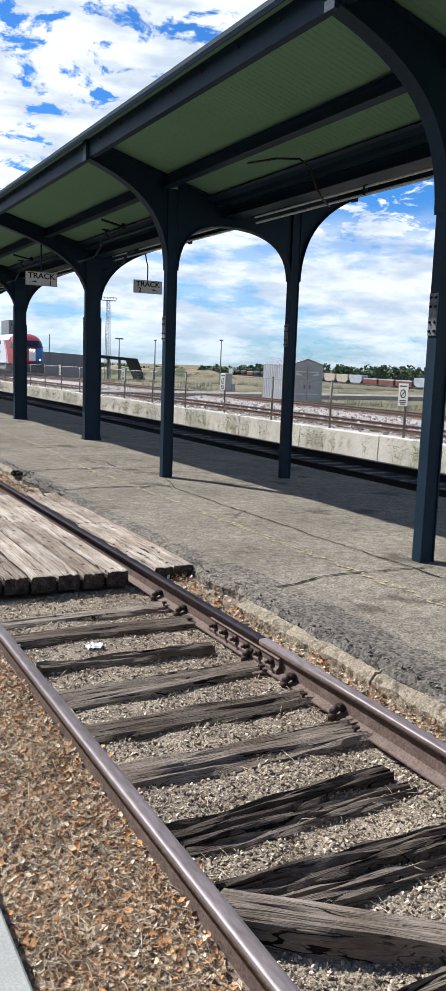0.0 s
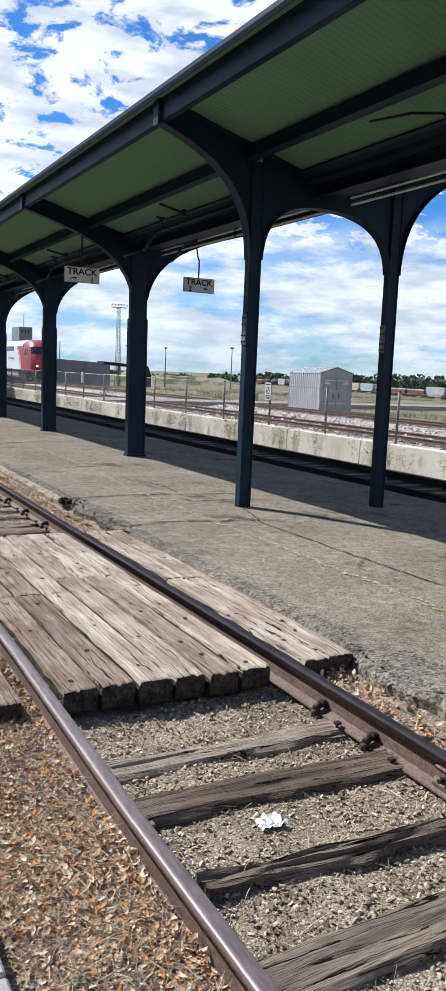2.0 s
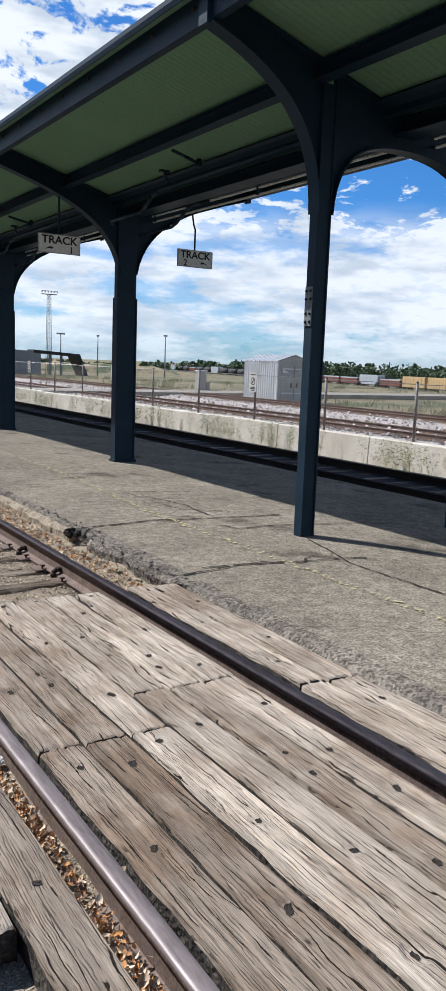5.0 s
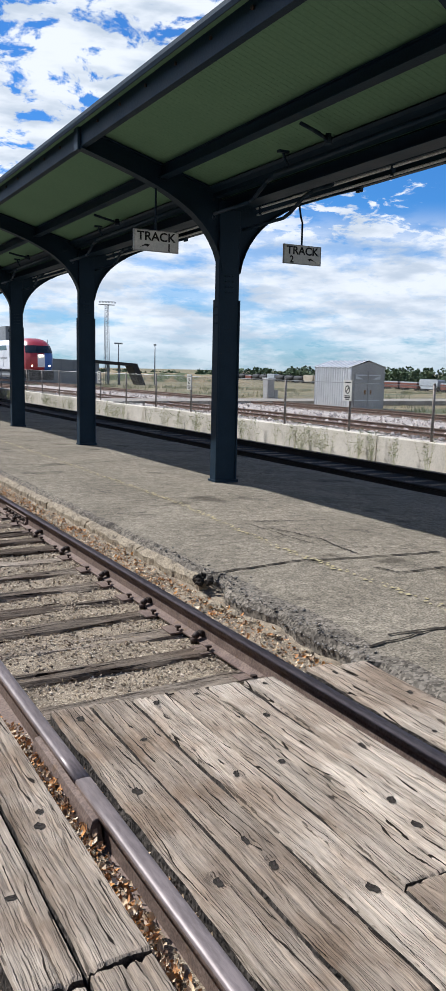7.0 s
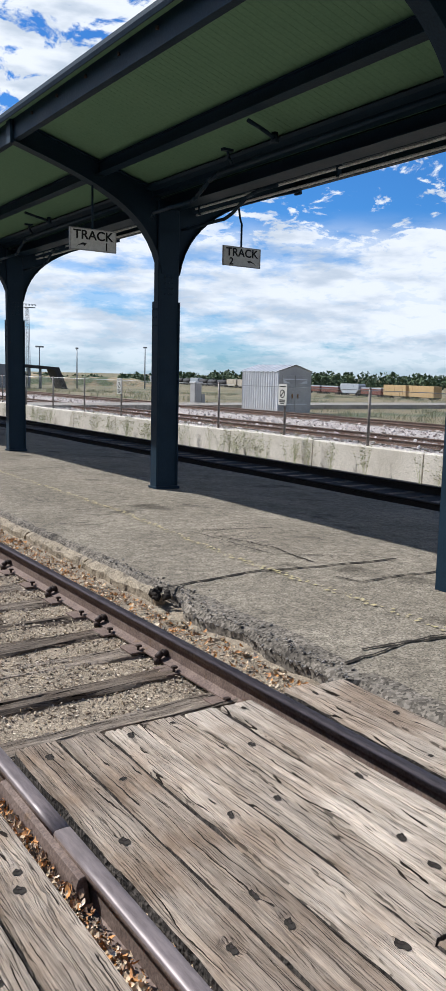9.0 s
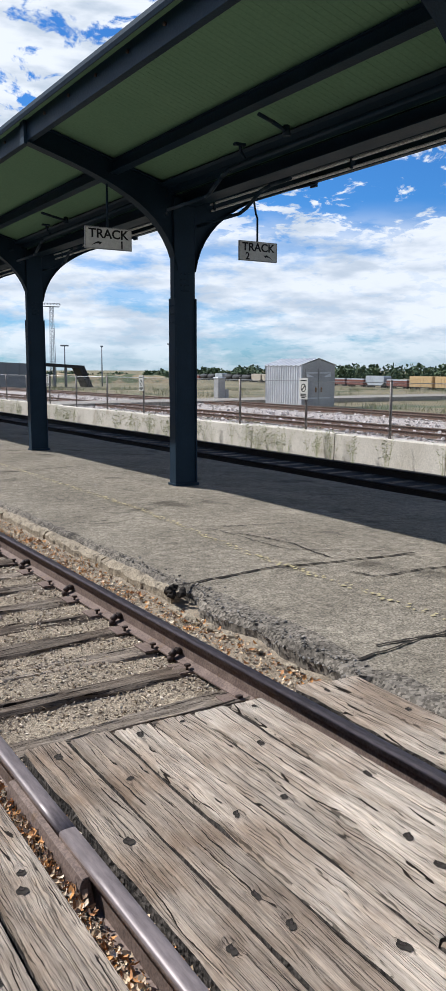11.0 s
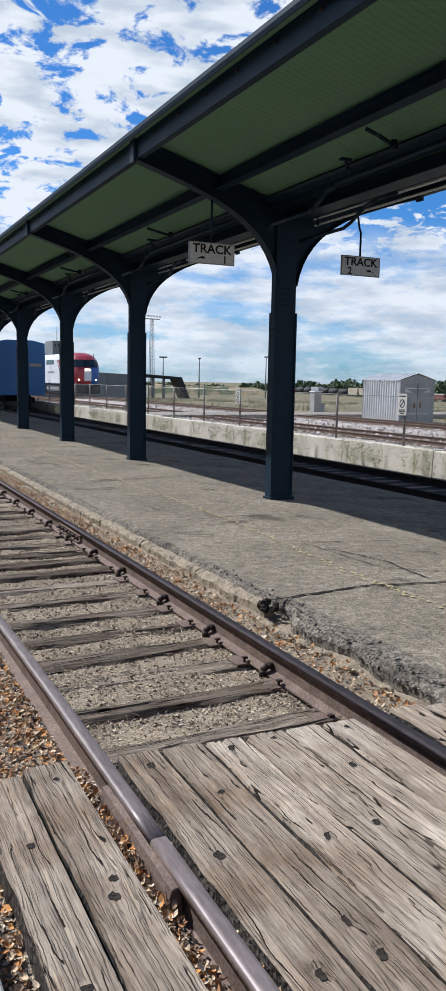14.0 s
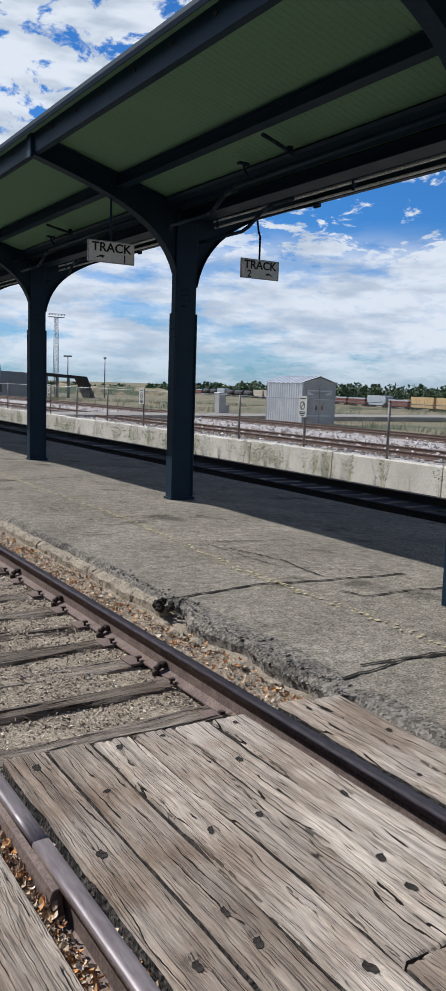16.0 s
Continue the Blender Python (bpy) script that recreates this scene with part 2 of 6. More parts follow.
def speckled(name, c1, c2, grit=75.0, spread=0.45, bump=0.006, hairs=True):
    """Old asphalt: single stones of the aggregate in a worn binder, stains and hairline cracks."""
    ma = surface(name, c1, c2, 0.8, 0.95, 0, 0, 60, 0.20, 9.0, spots=tuple(v * 0.62 for v in c1), spot_scale=1.1, spot_at=0.60, spec=0.05)
    nt = ma.node_tree
    N, L = nt.nodes.new, nt.links.new
    bsdf = nt.nodes["Principled BSDF"]
    col = bsdf.inputs["Base Color"].links[0].from_socket
    tc = N("ShaderNodeTexCoord")
    vo = N("ShaderNodeTexVoronoi")
    vo.inputs["Scale"].default_value = grit
    L(tc.outputs["Object"], vo.inputs["Vector"])
    sp = N("ShaderNodeSeparateColor")
    L(vo.outputs["Color"], sp.inputs[0])
    mr = N("ShaderNodeMapRange")
    mr.inputs["To Min"].default_value, mr.inputs["To Max"].default_value = 1 - spread, 1 + spread
    L(sp.outputs[0], mr.inputs[0])
    hs = N("ShaderNodeHueSaturation")
    L(col, hs.inputs["Color"]), L(mr.outputs[0], hs.inputs["Value"])
    last = hs.outputs[0]
    if hairs:
        no = N("ShaderNodeTexNoise")
        no.inputs["Scale"].default_value, no.inputs["Detail"].default_value = 2.2, 6
        L(tc.outputs["Object"], no.inputs["Vector"])
        wob = N("ShaderNodeMixRGB")
        wob.blend_type, wob.inputs[0].default_value = "ADD", 0.32
        L(tc.outputs["Object"], wob.inputs[1]), L(no.outputs["Color"], wob.inputs[2])
        net = N("ShaderNodeTexVoronoi")
        net.feature = "DISTANCE_TO_EDGE"
        net.inputs["Scale"].default_value = 0.75
        L(wob.outputs[0], net.inputs["Vector"])
        thin = N("ShaderNodeMapRange")
        thin.inputs["From Min"].default_value, thin.inputs["From Max"].default_value = 0.008, 0.002
        L(net.outputs[0], thin.inputs[0])
        part_of = N("ShaderNodeTexNoise")
        part_of.inputs["Scale"].default_value = 0.55
        L(tc.outputs["Object"], part_of.inputs["Vector"])
        gate = N("ShaderNodeMapRange")
        gate.inputs["From Min"].default_value, gate.inputs["From Max"].default_value = 0.50, 0.60
        gate.inputs["To Max"].default_value = 0.6
        L(part_of.outputs[0], gate.inputs[0])
        mu = N("ShaderNodeMath")
        mu.operation = "MULTIPLY"
        L(thin.outputs[0], mu.inputs[0]), L(gate.outputs[0], mu.inputs[1])
        mix = N("ShaderNodeMixRGB")
        L(mu.outputs[0], mix.inputs[0]), L(last, mix.inputs[1])
        mix.inputs[2].default_value = (0.045, 0.04, 0.034, 1)
        last = mix.outputs[0]
    L(last, bsdf.inputs["Base Color"])
    bp = N("ShaderNodeBump")
    bp.inputs["Strength"].default_value, bp.inputs["Distance"].default_value = 1.0, bump
    L(sp.outputs[1], bp.inputs["Height"]), L(bp.outputs[0], bsdf.inputs["Normal"])
    return ma


M_STEEL = surface("canopy_paint", (0.007, 0.020, 0.034), (0.012, 0.028, 0.046), 2.5, 0.5, 0.0, 0.002, 30, 0.15, 60, spots=(0.03, 0.032, 0.034), spot_at=0.72, spec=0.18)
M_SOFFIT = surface("soffit_paint", (0.142, 0.248, 0.150), (0.162, 0.272, 0.168), 0.9, 0.75, 0, 0.001, 40, 0.06, 30, spec=0.1)
M_ROOF = surface("roof_felt", (0.06, 0.075, 0.08), (0.09, 0.1, 0.1), 1.5, 0.8, 0, 0.003, 50)
M_PIPE = surface("conduit", (0.62, 0.62, 0.60), (0.74, 0.74, 0.72), 3, 0.45, 0.0)
M_ASPHALT = speckled("platform_asphalt", (0.170, 0.145, 0.112), (0.256, 0.220, 0.171), 85.0, 0.46, 0.009)
M_RUBBLE = speckled("broken_asphalt", (0.115, 0.100, 0.084), (0.20, 0.172, 0.138), 60.0, 0.6, 0.014, False)
M_KERB = surface("kerb_concrete", (0.205, 0.165, 0.115), (0.335, 0.275, 0.196), 9, 0.9, 0, 0.016, 34, 0.38, 70, spots=(0.12, 0.095, 0.07), spot_scale=13, spot_at=0.57)
M_CONC = surface("slab_concrete", (0.30, 0.292, 0.262), (0.37, 0.362, 0.325), 2.0, 0.85, 0, 0.002, 120, 0.12, 120)
M_WALL = surface("wall_concrete", (0.47, 0.42, 0.35), (0.60, 0.545, 0.47), 1.2, 0.9, 0, 0.006, 30, 0.18, 40, spots=(0.41, 0.36, 0.29), spot_scale=2.0, spot_at=0.62)
M_DIRT = surface("trackbed_dirt", (0.15, 0.116, 0.083), (0.35, 0.28, 0.20), 3.5, 0.95, 0, 0.02, 70, 0.5, 130, spots=(0.40, 0.33, 0.235), spot_scale=45, spot_at=0.56)
M_BALLAST = surface("ballast_bed", (0.31, 0.265, 0.235), (0.45, 0.395, 0.36), 4, 0.95, 0, 0.05, 18, 0.5, 14)
M_FIELD = surface("dry_grass_field", (0.150, 0.122, 0.070), (0.225, 0.182, 0.105), 0.06, 0.95, 0, 0.1, 3, 0.35, 2.0, spots=(0.085, 0.095, 0.048), spot_scale=0.13, spot_at=0.52)
M_RAILSIDE = surface("rusty_rail", (0.125, 0.088, 0.072), (0.19, 0.138, 0.112), 8, 0.72, 0.15, 0.003, 60, 0.25, 70, spots=(0.15, 0.10, 0.068), spot_scale=11, spec=0.15)
M_RAILTOP = surface("worn_rail_head", (0.14, 0.112, 0.107), (0.205, 0.168, 0.160), 5, 0.44, 0.2, 0.0005, 40, 0.2, 60, (1, 0.15, 1))
M_TIE = wood("weathered_tie", (0.30, 0.245, 0.19), (0.165, 0.122, 0.09), (0.016, 0.012, 0.009), "x", 0.22, 15.0, False)
M_ROTTEN = wood("rotten_tie_wood", (0.20, 0.158, 0.122), (0.085, 0.062, 0.048), (0.008, 0.006, 0.005), "x", 0.15, 12.0, False)
M_PLANK = wood("grey_plank", (0.485, 0.405, 0.325), (0.27, 0.193, 0.135), (0.022, 0.016, 0.012), "y", 0.17)
# plank ends and sides: dirt, plus the shadow under them darkened into the colour
M_PLANKEND = surface("shaded_plank_edge", (0.018, 0.015, 0.013), (0.10, 0.083, 0.07), 14, 0.95, 0, 0.03, 40, 0.4, 60)
M_IRON = surface("dark_iron", (0.035, 0.027, 0.024), (0.085, 0.06, 0.05), 20, 0.6, 0.5, 0.003, 60)
M_GALV = surface("galvanised_sheet", (0.50, 0.50, 0.50), (0.62, 0.62, 0.62), 1.5, 0.5, 0.25, 0, 60, 0.12, 20)
M_GAP = surface("near_black", (0.020, 0.017, 0.014), (0.045, 0.038, 0.032), 10, 1.0, spec=0.05)
M_YELLOW = surface("worn_yellow", (0.37, 0.305, 0.165), (0.43, 0.36, 0.205), 12, 0.9, spec=0.05)
M_STONES = scatter_mat("gravel_stones", [(0.34, 0.268, 0.19), (0.49, 0.395, 0.285), (0.18, 0.136, 0.098), (0.66, 0.55, 0.42), (0.39, 0.31, 0.222), (0.23, 0.175, 0.126), (0.48, 0.375, 0.255), (0.13, 0.104, 0.082)])
M_LEAVES = scatter_mat("dry_leaf", [(0.40, 0.19, 0.075), (0.62, 0.46, 0.29), (0.50, 0.24, 0.085), (0.19, 0.112, 0.066), (0.74, 0.60, 0.43), (0.56, 0.26, 0.08), (0.58, 0.42, 0.26), (0.46, 0.36, 0.25), (0.30, 0.19, 0.115)])
M_STRAW = scatter_mat("dry_straw", [(0.38, 0.285, 0.165), (0.25, 0.175, 0.10), (0.52, 0.425, 0.285), (0.15, 0.105, 0.064)])
M_CRUMBS = scatter_mat("asphalt_crumbs", [(0.13, 0.118, 0.105), (0.185, 0.166, 0.145), (0.26, 0.232, 0.20), (0.10, 0.09, 0.08)])
M_WEED = scatter_mat("weed_leaf", [(0.24, 0.25, 0.115), (0.36, 0.34, 0.18), (0.17, 0.20, 0.085), (0.46, 0.42, 0.27)])
M_TREE = scatter_mat("tree_leaf", [(0.045, 0.075, 0.03), (0.062, 0.095, 0.04), (0.036, 0.06, 0.028), (0.085, 0.112, 0.05), (0.055, 0.083, 0.042)])
M_PAPER = surface("crumpled_paper", (0.72, 0.71, 0.68), (0.82, 0.81, 0.78), 20, 0.9)
M_SIGN = surface("sign_enamel", (0.561, 0.544, 0.493), (0.646, 0.629, 0.586), 6, 0.5, 0, 0, 60, 0.08, 30, spots=(0.340, 0.306, 0.238), spot_at=0.68)
M_BLACK = surface("black_paint", (0.014, 0.013, 0.012), (0.022, 0.02, 0.018), 6, 0.5)
# track two's bed and rails: the canopy's shade is darkened into their colours
M_BED2 = surface("shaded_ballast", (0.032, 0.031, 0.030), (0.075, 0.070, 0.066), 4, 0.95, 0, 0.03, 40, 0.45, 60, spec=0.05)
M_RAIL2 = surface("shaded_rail", (0.020, 0.017, 0.016), (0.034, 0.028, 0.025), 8, 0.6, 0.0, 0.003, 60, 0.25, 70, spec=0.15)
M_RUST2 = surface("rust_track", (0.10, 0.06, 0.045), (0.17, 0.105, 0.075), 6, 0.7, 0.2, 0, 60, 0.3, 20)
M_ROAD = surface("gravel_road", (0.215, 0.190, 0.160), (0.295, 0.265, 0.225), 0.7, 0.95, 0, 0, 60, 0.3, 6)
M_VIADUCT = surface("far_concrete", (0.16, 0.17, 0.18), (0.22, 0.23, 0.24), 0.1, 0.9)
M_BANK = surface("earth_bank", (0.20, 0.155, 0.09), (0.29, 0.225, 0.135), 0.08, 0.95, 0, 0, 60, 0.3, 0.5, spots=(0.07, 0.085, 0.04), spot_scale=0.12, spot_at=0.52)
M_BLUECAR = surface("blue_car_paint", (0.028, 0.125, 0.31), (0.04, 0.15, 0.36), 1.0, 0.5, 0, 0, 60, 0.1, 20, spec=0.5)
M_LBLUE = surface("loco_blue", (0.02, 0.085, 0.30), (0.025, 0.10, 0.34), 1.0, 0.35, spec=0.5)
M_LRED = surface("loco_red", (0.27, 0.02, 0.026), (0.32, 0.026, 0.034), 1.0, 0.35, spec=0.5)
M_LWHITE = surface("loco_white", (0.560, 0.568, 0.590), (0.624, 0.624, 0.648), 1.0, 0.35, spec=0.5)
M_LGREY = surface("loco_roof_grey", (0.20, 0.21, 0.22), (0.28, 0.29, 0.30), 1.0, 0.5)
M_UNDER = surface("underframe_black", (0.018, 0.018, 0.02), (0.04, 0.038, 0.036), 3, 0.7)
M_GLASS = surface("dark_glass", (0.015, 0.02, 0.025), (0.02, 0.026, 0.03), 2, 0.12, spec=0.5)
M_POST = surface("fence_post", (0.16, 0.13, 0.11), (0.26, 0.23, 0.21), 5, 0.6, 0.4)
M_WIRE = surface("fence_wire", (0.34, 0.34, 0.33), (0.44, 0.44, 0.43), 5, 0.5, 0.6)
M_CAR1 = surface("car_tan", (0.34, 0.235, 0.115), (0.38, 0.265, 0.135), 0.5, 0.7)
M_CAR2 = surface("car_beige", (0.30, 0.26, 0.20), (0.36, 0.31, 0.245), 0.5, 0.7)
M_CAR3 = surface("car_red", (0.115, 0.042, 0.032), (0.15, 0.058, 0.042), 0.5, 0.7)
M_CAR4 = surface("car_grey", (0.25, 0.27, 0.29), (0.31, 0.33, 0.345), 0.5, 0.6)
M_SIGNRED = surface("sign_red", (0.35, 0.03, 0.03), (0.4, 0.04, 0.04), 5, 0.5)


def lamp_mat(name, col, power):
    ma = bpy.data.materials.new(name)
    ma.use_nodes = True
    b = ma.node_tree.nodes["Principled BSDF"]
    b.inputs["Emission Color"].default_value = (*col, 1)
    b.inputs["Emission Strength"].default_value = power
    return ma


M_LAMP = lamp_mat("headlamp", (1.0, 0.80, 0.50), 6.0)
M_SPLICE = surface("splice_paint", (0.10, 0.115, 0.125), (0.20, 0.215, 0.225), 14, 0.6, 0.1, spots=(0.03, 0.03, 0.03), spot_scale=22)
M_GREYEDGE = surface("sign_edge", (0.30, 0.29, 0.27), (0.38, 0.37, 0.34), 9, 0.5)
M_BSTONE = scatter_mat("ballast_stone", [(0.42, 0.36, 0.325), (0.54, 0.475, 0.44), (0.33, 0.27, 0.24), (0.62, 0.56, 0.525), (0.46, 0.38, 0.345)])
M_SHEDFRONT = surface("shed_front", (0.30, 0.29, 0.28), (0.38, 0.37, 0.35), 1.2, 0.55, 0.2, 0, 60, 0.12, 15)
M_BRASS = surface("rusty_latch", (0.16, 0.08, 0.03), (0.24, 0.13, 0.05), 8, 0.6, 0.4)

# ---- building helpers ----
def box(bm, x0, x1, y0, y1, z0, z1, mat=0):
    v = [bm.verts.new(c) for c in ((x0, y0, z0), (x1, y0, z0), (x1, y1, z0), (x0, y1, z0), (x0, y0, z1), (x1, y0, z1), (x1, y1, z1), (x0, y1, z1))]
    for f in ((0, 3, 2, 1), (4, 5, 6, 7), (0, 1, 5, 4), (1, 2, 6, 5), (2, 3, 7, 6), (3, 0, 4, 7)):
        bm.faces.new([v[i] for i in f]).material_index = mat
    return v


def extrude(bm, outline, axis, a, b, mat=0):
    """A prism of a closed outline of pairs, between a and b along the axis."""
    def put(p, q, w):
        return {"x": (w, p, q), "y": (p, w, q), "z": (p, q, w)}[axis]
    lo = [bm.verts.new(put(p, q, a)) for p, q in outline]
    hi = [bm.verts.new(put(p, q, b)) for p, q in outline]
    n = len(outline)
    fs = [bm.faces.new(lo), bm.faces.new(hi[::-1])]
    for i in range(n):
        fs.append(bm.faces.new((lo[i], hi[i], hi[(i + 1) % n], lo[(i + 1) % n])))
    for f in fs:
        f.material_index = mat
    return lo, hi


def rod(bm, a, b, r, seg=8, r2=None, mat=0):
    a, b = Vector(a), Vector(b)
    d = (b - a).normalized()
    u = d.orthogonal().normalized()
    w = d.cross(u)
    r2 = r if r2 is None else r2
    A = [bm.verts.new(a + (u * math.cos(i * math.tau / seg) + w * math.sin(i * math.tau / seg)) * r) for i in range(seg)]
    B = [bm.verts.new(b + (u * math.cos(i * math.tau / seg) + w * math.sin(i * math.tau / seg)) * r2) for i in range(seg)]
    fs = [bm.faces.new(A[::-1]), bm.faces.new(B)]
    for i in range(seg):
        fs.append(bm.faces.new((A[i], A[(i + 1) % seg], B[(i + 1) % seg], B[i])))
    for f in fs:
        f.material_index = mat
        f.smooth = len(f.verts) == 4


def tube(bm, pts, r, seg=8, mat=0):
    for a, b in zip(pts, pts[1:]):
        rod(bm, a, b, r, seg, mat=mat)


def mesh_of(name, bm, mats, bevel=0.0, fix=True):
    if bevel:
        bmesh.ops.bevel(bm, geom=bm.edges[:], offset=bevel, segments=1, affect="EDGES", profile=0.5)
    if fix:
        bmesh.ops.recalc_face_normals(bm, faces=bm.faces[:])
    me = bpy.data.meshes.new(name)
    bm.to_mesh(me)
    bm.free()
    for ma in (mats if isinstance(mats, (list, tuple)) else [mats]):
        me.materials.append(ma)
    return me


def part(name, bm, mats, parent=None, label="", bevel=0.0):
    """Links a bmesh as one mesh object under a thing or a part."""
    ob = new(name, mesh_of(name, bm, mats, bevel))
    if parent:
        ob.parent = parent
    if label:
        ob["label"] = label
    return ob


def thing(name, label, category, group="", kind="", at=(0, 0, 0)):
    ob = new(name)
    ob.location = at
    ob.empty_display_size = 0.2
    return tagged(ob, label, category, group, kind)


def twin(ob, parent, m):
    """Another piece on the same mesh."""
    o = ob.copy()
    scene.collection.objects.link(o)
    o.parent = parent
    o.matrix_basis = m
    return o


BM = bmesh.new

# ---- ground, tracks, platform ----
XL, XR = 1.09, 2.63            # rails of the near track
BED = -0.188                   # its gravel
AXIS = 6.24                    # middle of the canopy
PLAT = 9.25                    # far edge of the platform
R2, R3, R4 = (9.60, 11.07), (18.2, 19.7), (25.0, 26.5)
WALL = 12.12


def ground_z(x, y):
    d = math.hypot(x - 10, y - 20)
    t = min(1.0, max(0.0, (d - 60) / 170))
    return -0.42 - 4.6 * t * t * (3 - 2 * t)


bm = BM()
prev = None
for r in [8, 20, 40, 60, 80, 100, 125, 150, 180, 220, 300, 420, 700, 1300, 2500, 4300]:
    ring = []
    for a in range(72):
        x, y = r * math.cos(a * math.tau / 72) + 10, r * math.sin(a * math.tau / 72) + 20
        ring.append(bm.verts.new((x, y, ground_z(x, y))))
    if prev:
        for i in range(72):
            bm.faces.new((prev[i], ring[i], ring[(i + 1) % 72], prev[(i + 1) % 72])).smooth = True
    else:
        bm.faces.new(ring)
    prev = ring
tagged(part("ground", bm, M_FIELD), "dry tan grass field reaching the horizon", "ground", kind="structure")

def bed_z(x, y):
    """Height of the near track's bed: litter heaps against the rail and the kerb."""
    z = BED + 0.028 * noise.noise((x * 2.2, y * 2.2, 0))
    if x < XL - 0.03:
        z += 0.062 if y < 7.3 else 0.045
    elif x < 1.24 and 6.9 < y < 11.15:
        z += 0.05
    elif x > XR + 0.10:
        z += 0.07
    return z


# the bed of the near track
bm = BM()
ny, nx = 330, 56
grid = []
for j in range(ny + 1):
    y = -6 + 76 * (j / ny) ** 1.5
    row = []
    for i in range(nx + 1):
        x = 0.36 + (3.25 - 0.36) * i / nx
        z = bed_z(x, y) + 0.014 * noise.noise((x * 9, y * 9, 3))
        row.append(bm.verts.new((x, y, z)))
    grid.append(row)
for j in range(ny):
    for i in range(nx):
        bm.faces.new((grid[j][i], grid[j][i + 1], grid[j + 1][i + 1], grid[j + 1][i])).smooth = True
tagged(part("trackbed", bm, M_DIRT), "brown gravel and dirt bed between weathered rails", "track bed", kind="structure")

# the slab on which the camera goes
slab = thing("pavement", "pale grey concrete walkway slabs beside the track", "pavement", kind="structure")
for k in range(34):
    bm = BM()
    box(bm, -1.4, 0.43, -6 + k * 1.5 + 0.25 + 0.006, -6 + (k + 1) * 1.5 + 0.25 - 0.006, -0.3, 0.0)
    part("slab", bm, M_CONC, slab, bevel=0.008)
# unseen ground, darker than the slabs to cut bounced light
bm = BM()
box(bm, -7.0, -1.41, -30, 90, -0.3, -0.004)
tagged(part("pavement_behind", bm, M_ROAD), "unseen grey paving beside the walkway, dark to cut bounced light", "pavement", kind="structure")
# unseen wall, added to hold back sky light from the canopy's left
bm = BM()
box(bm, -7.6, -7.0, -30, 90, -0.3, 6.5)
tagged(part("wall_west", bm, M_CAR3), "plain unseen red-brown wall added to dim light under the canopy", "wall", kind="structure")

RAIL = [(-0.070, -0.170), (0.070, -0.170), (0.070, -0.160), (0.012, -0.142), (0.009, -0.045), (0.034, -0.038), (0.036, -0.012), (0.030, -0.002), (0.012, 0.0), (-0.012, 0.0), (-0.030, -0.002), (-0.036, -0.012), (-0.034, -0.038), (-0.009, -0.045), (-0.012, -0.142), (-0.070, -0.160)]


def rail(path, z, parent, mats=None):
    bm = BM()
    rows = [[bm.verts.new((x + p, y, z + q)) for p, q in RAIL] for x, y in path]
    n = len(RAIL)
    for r, s in zip(rows, rows[1:]):
        for i in range(n):
            f = bm.faces.new((r[i], r[(i + 1) % n], s[(i + 1) % n], s[i]))
            f.material_index = 1 if 6 <= i <= 10 else 0
            f.smooth = 5 <= i <= 11
    for r in (rows[0], rows[-1][::-1]):
        bm.faces.new(r)
    return part("rail", bm, mats or [M_RAILSIDE, M_RAILTOP], parent)


def left_rail(a, b):
    """The near rail, bent a little inwards along the crossing to fit the camera's view."""
    n = 40
    out = []
    for i in range(n + 1):
        y = a + (b - a) * i / n
        out.append((XL + 0.028 * min(1, max(0, (y - 5.5) / 2)) * min(1, max(0, (15 - y) / 3)), y))
    return out


def straight(x, a, b, n=2, wob=0.0):
    return [(x + wob * math.sin(i * 1.7 + x), a + (b - a) * i / (n - 1)) for i in range(n)]


near_track = thing("railway_track", "rusty railway track on split grey wooden ties", "railway track")
rails_near = [rail(left_rail(-6, 10.345), 0.006, near_track), rail(left_rail(10.347, 20) + [(XL, 130)], 0.006, near_track), rail(straight(XR, -6, 4.66, 12, 0.004), 0.006, near_track), rail(straight(XR, 4.675, 130), 0.006, near_track)]


def tie_mesh(seed, rough=1.0, length=2.5, width=0.22, wood_mat=None):
    """A weathered tie along x: a ragged, grooved beam."""
    bm = BM()
    rnd = random.Random(seed)
    nx, nw = 60, 12
    off = rnd.uniform(0, 99)
    rows = []
    for i in range(nx + 1):
        x = (i / nx - 0.5) * length
        row = []
        for k in range(nw + 1):
            v = (k / nw - 0.5)
            edge = (0.016 * noise.noise((x * 3, off, k * 3.0)) + (0.030 * noise.noise((x * 5, off, k)) if k in (0, nw) else 0)) * rough
            groove = (-0.030 * max(0, noise.noise((x * 1.3 + off, v * 14, off))) - 0.016 * max(0, noise.noise((x * 2.5, v * 30 + off, off)))) * rough
            hole = -0.05 * max(0, noise.noise((x * 1.1, v * 4, off + 9)) - 0.25) * rough
            row.append(bm.verts.new((x + 0.03 * noise.noise((k * 2.0, off, 5)) * (1 if i in (0, nx) else 0), v * width + edge, groove + hole - (0.02 if k in (0, nw) else 0))))
        rows.append(row)
    for r, s in zip(rows, rows[1:]):
        for k in range(nw):
            bm.faces.new((r[k], s[k], s[k + 1], r[k + 1]))
    # sides
    for k in (0, nw):
        low = [bm.verts.new((r[k].co.x, r[k].co.y * 1.03, -0.16)) for r in rows]
        for i in range(nx):
            bm.faces.new((rows[i][k], rows[i + 1][k], low[i + 1], low[i]))
    for i in (0, nx):
        low = [bm.verts.new((c.co.x, c.co.y, -0.16)) for c in rows[i]]
        for k in range(nw):
            bm.faces.new((rows[i][k], rows[i][k + 1], low[k + 1], low[k]))
    return mesh_of("tie", bm, wood_mat or M_TIE)


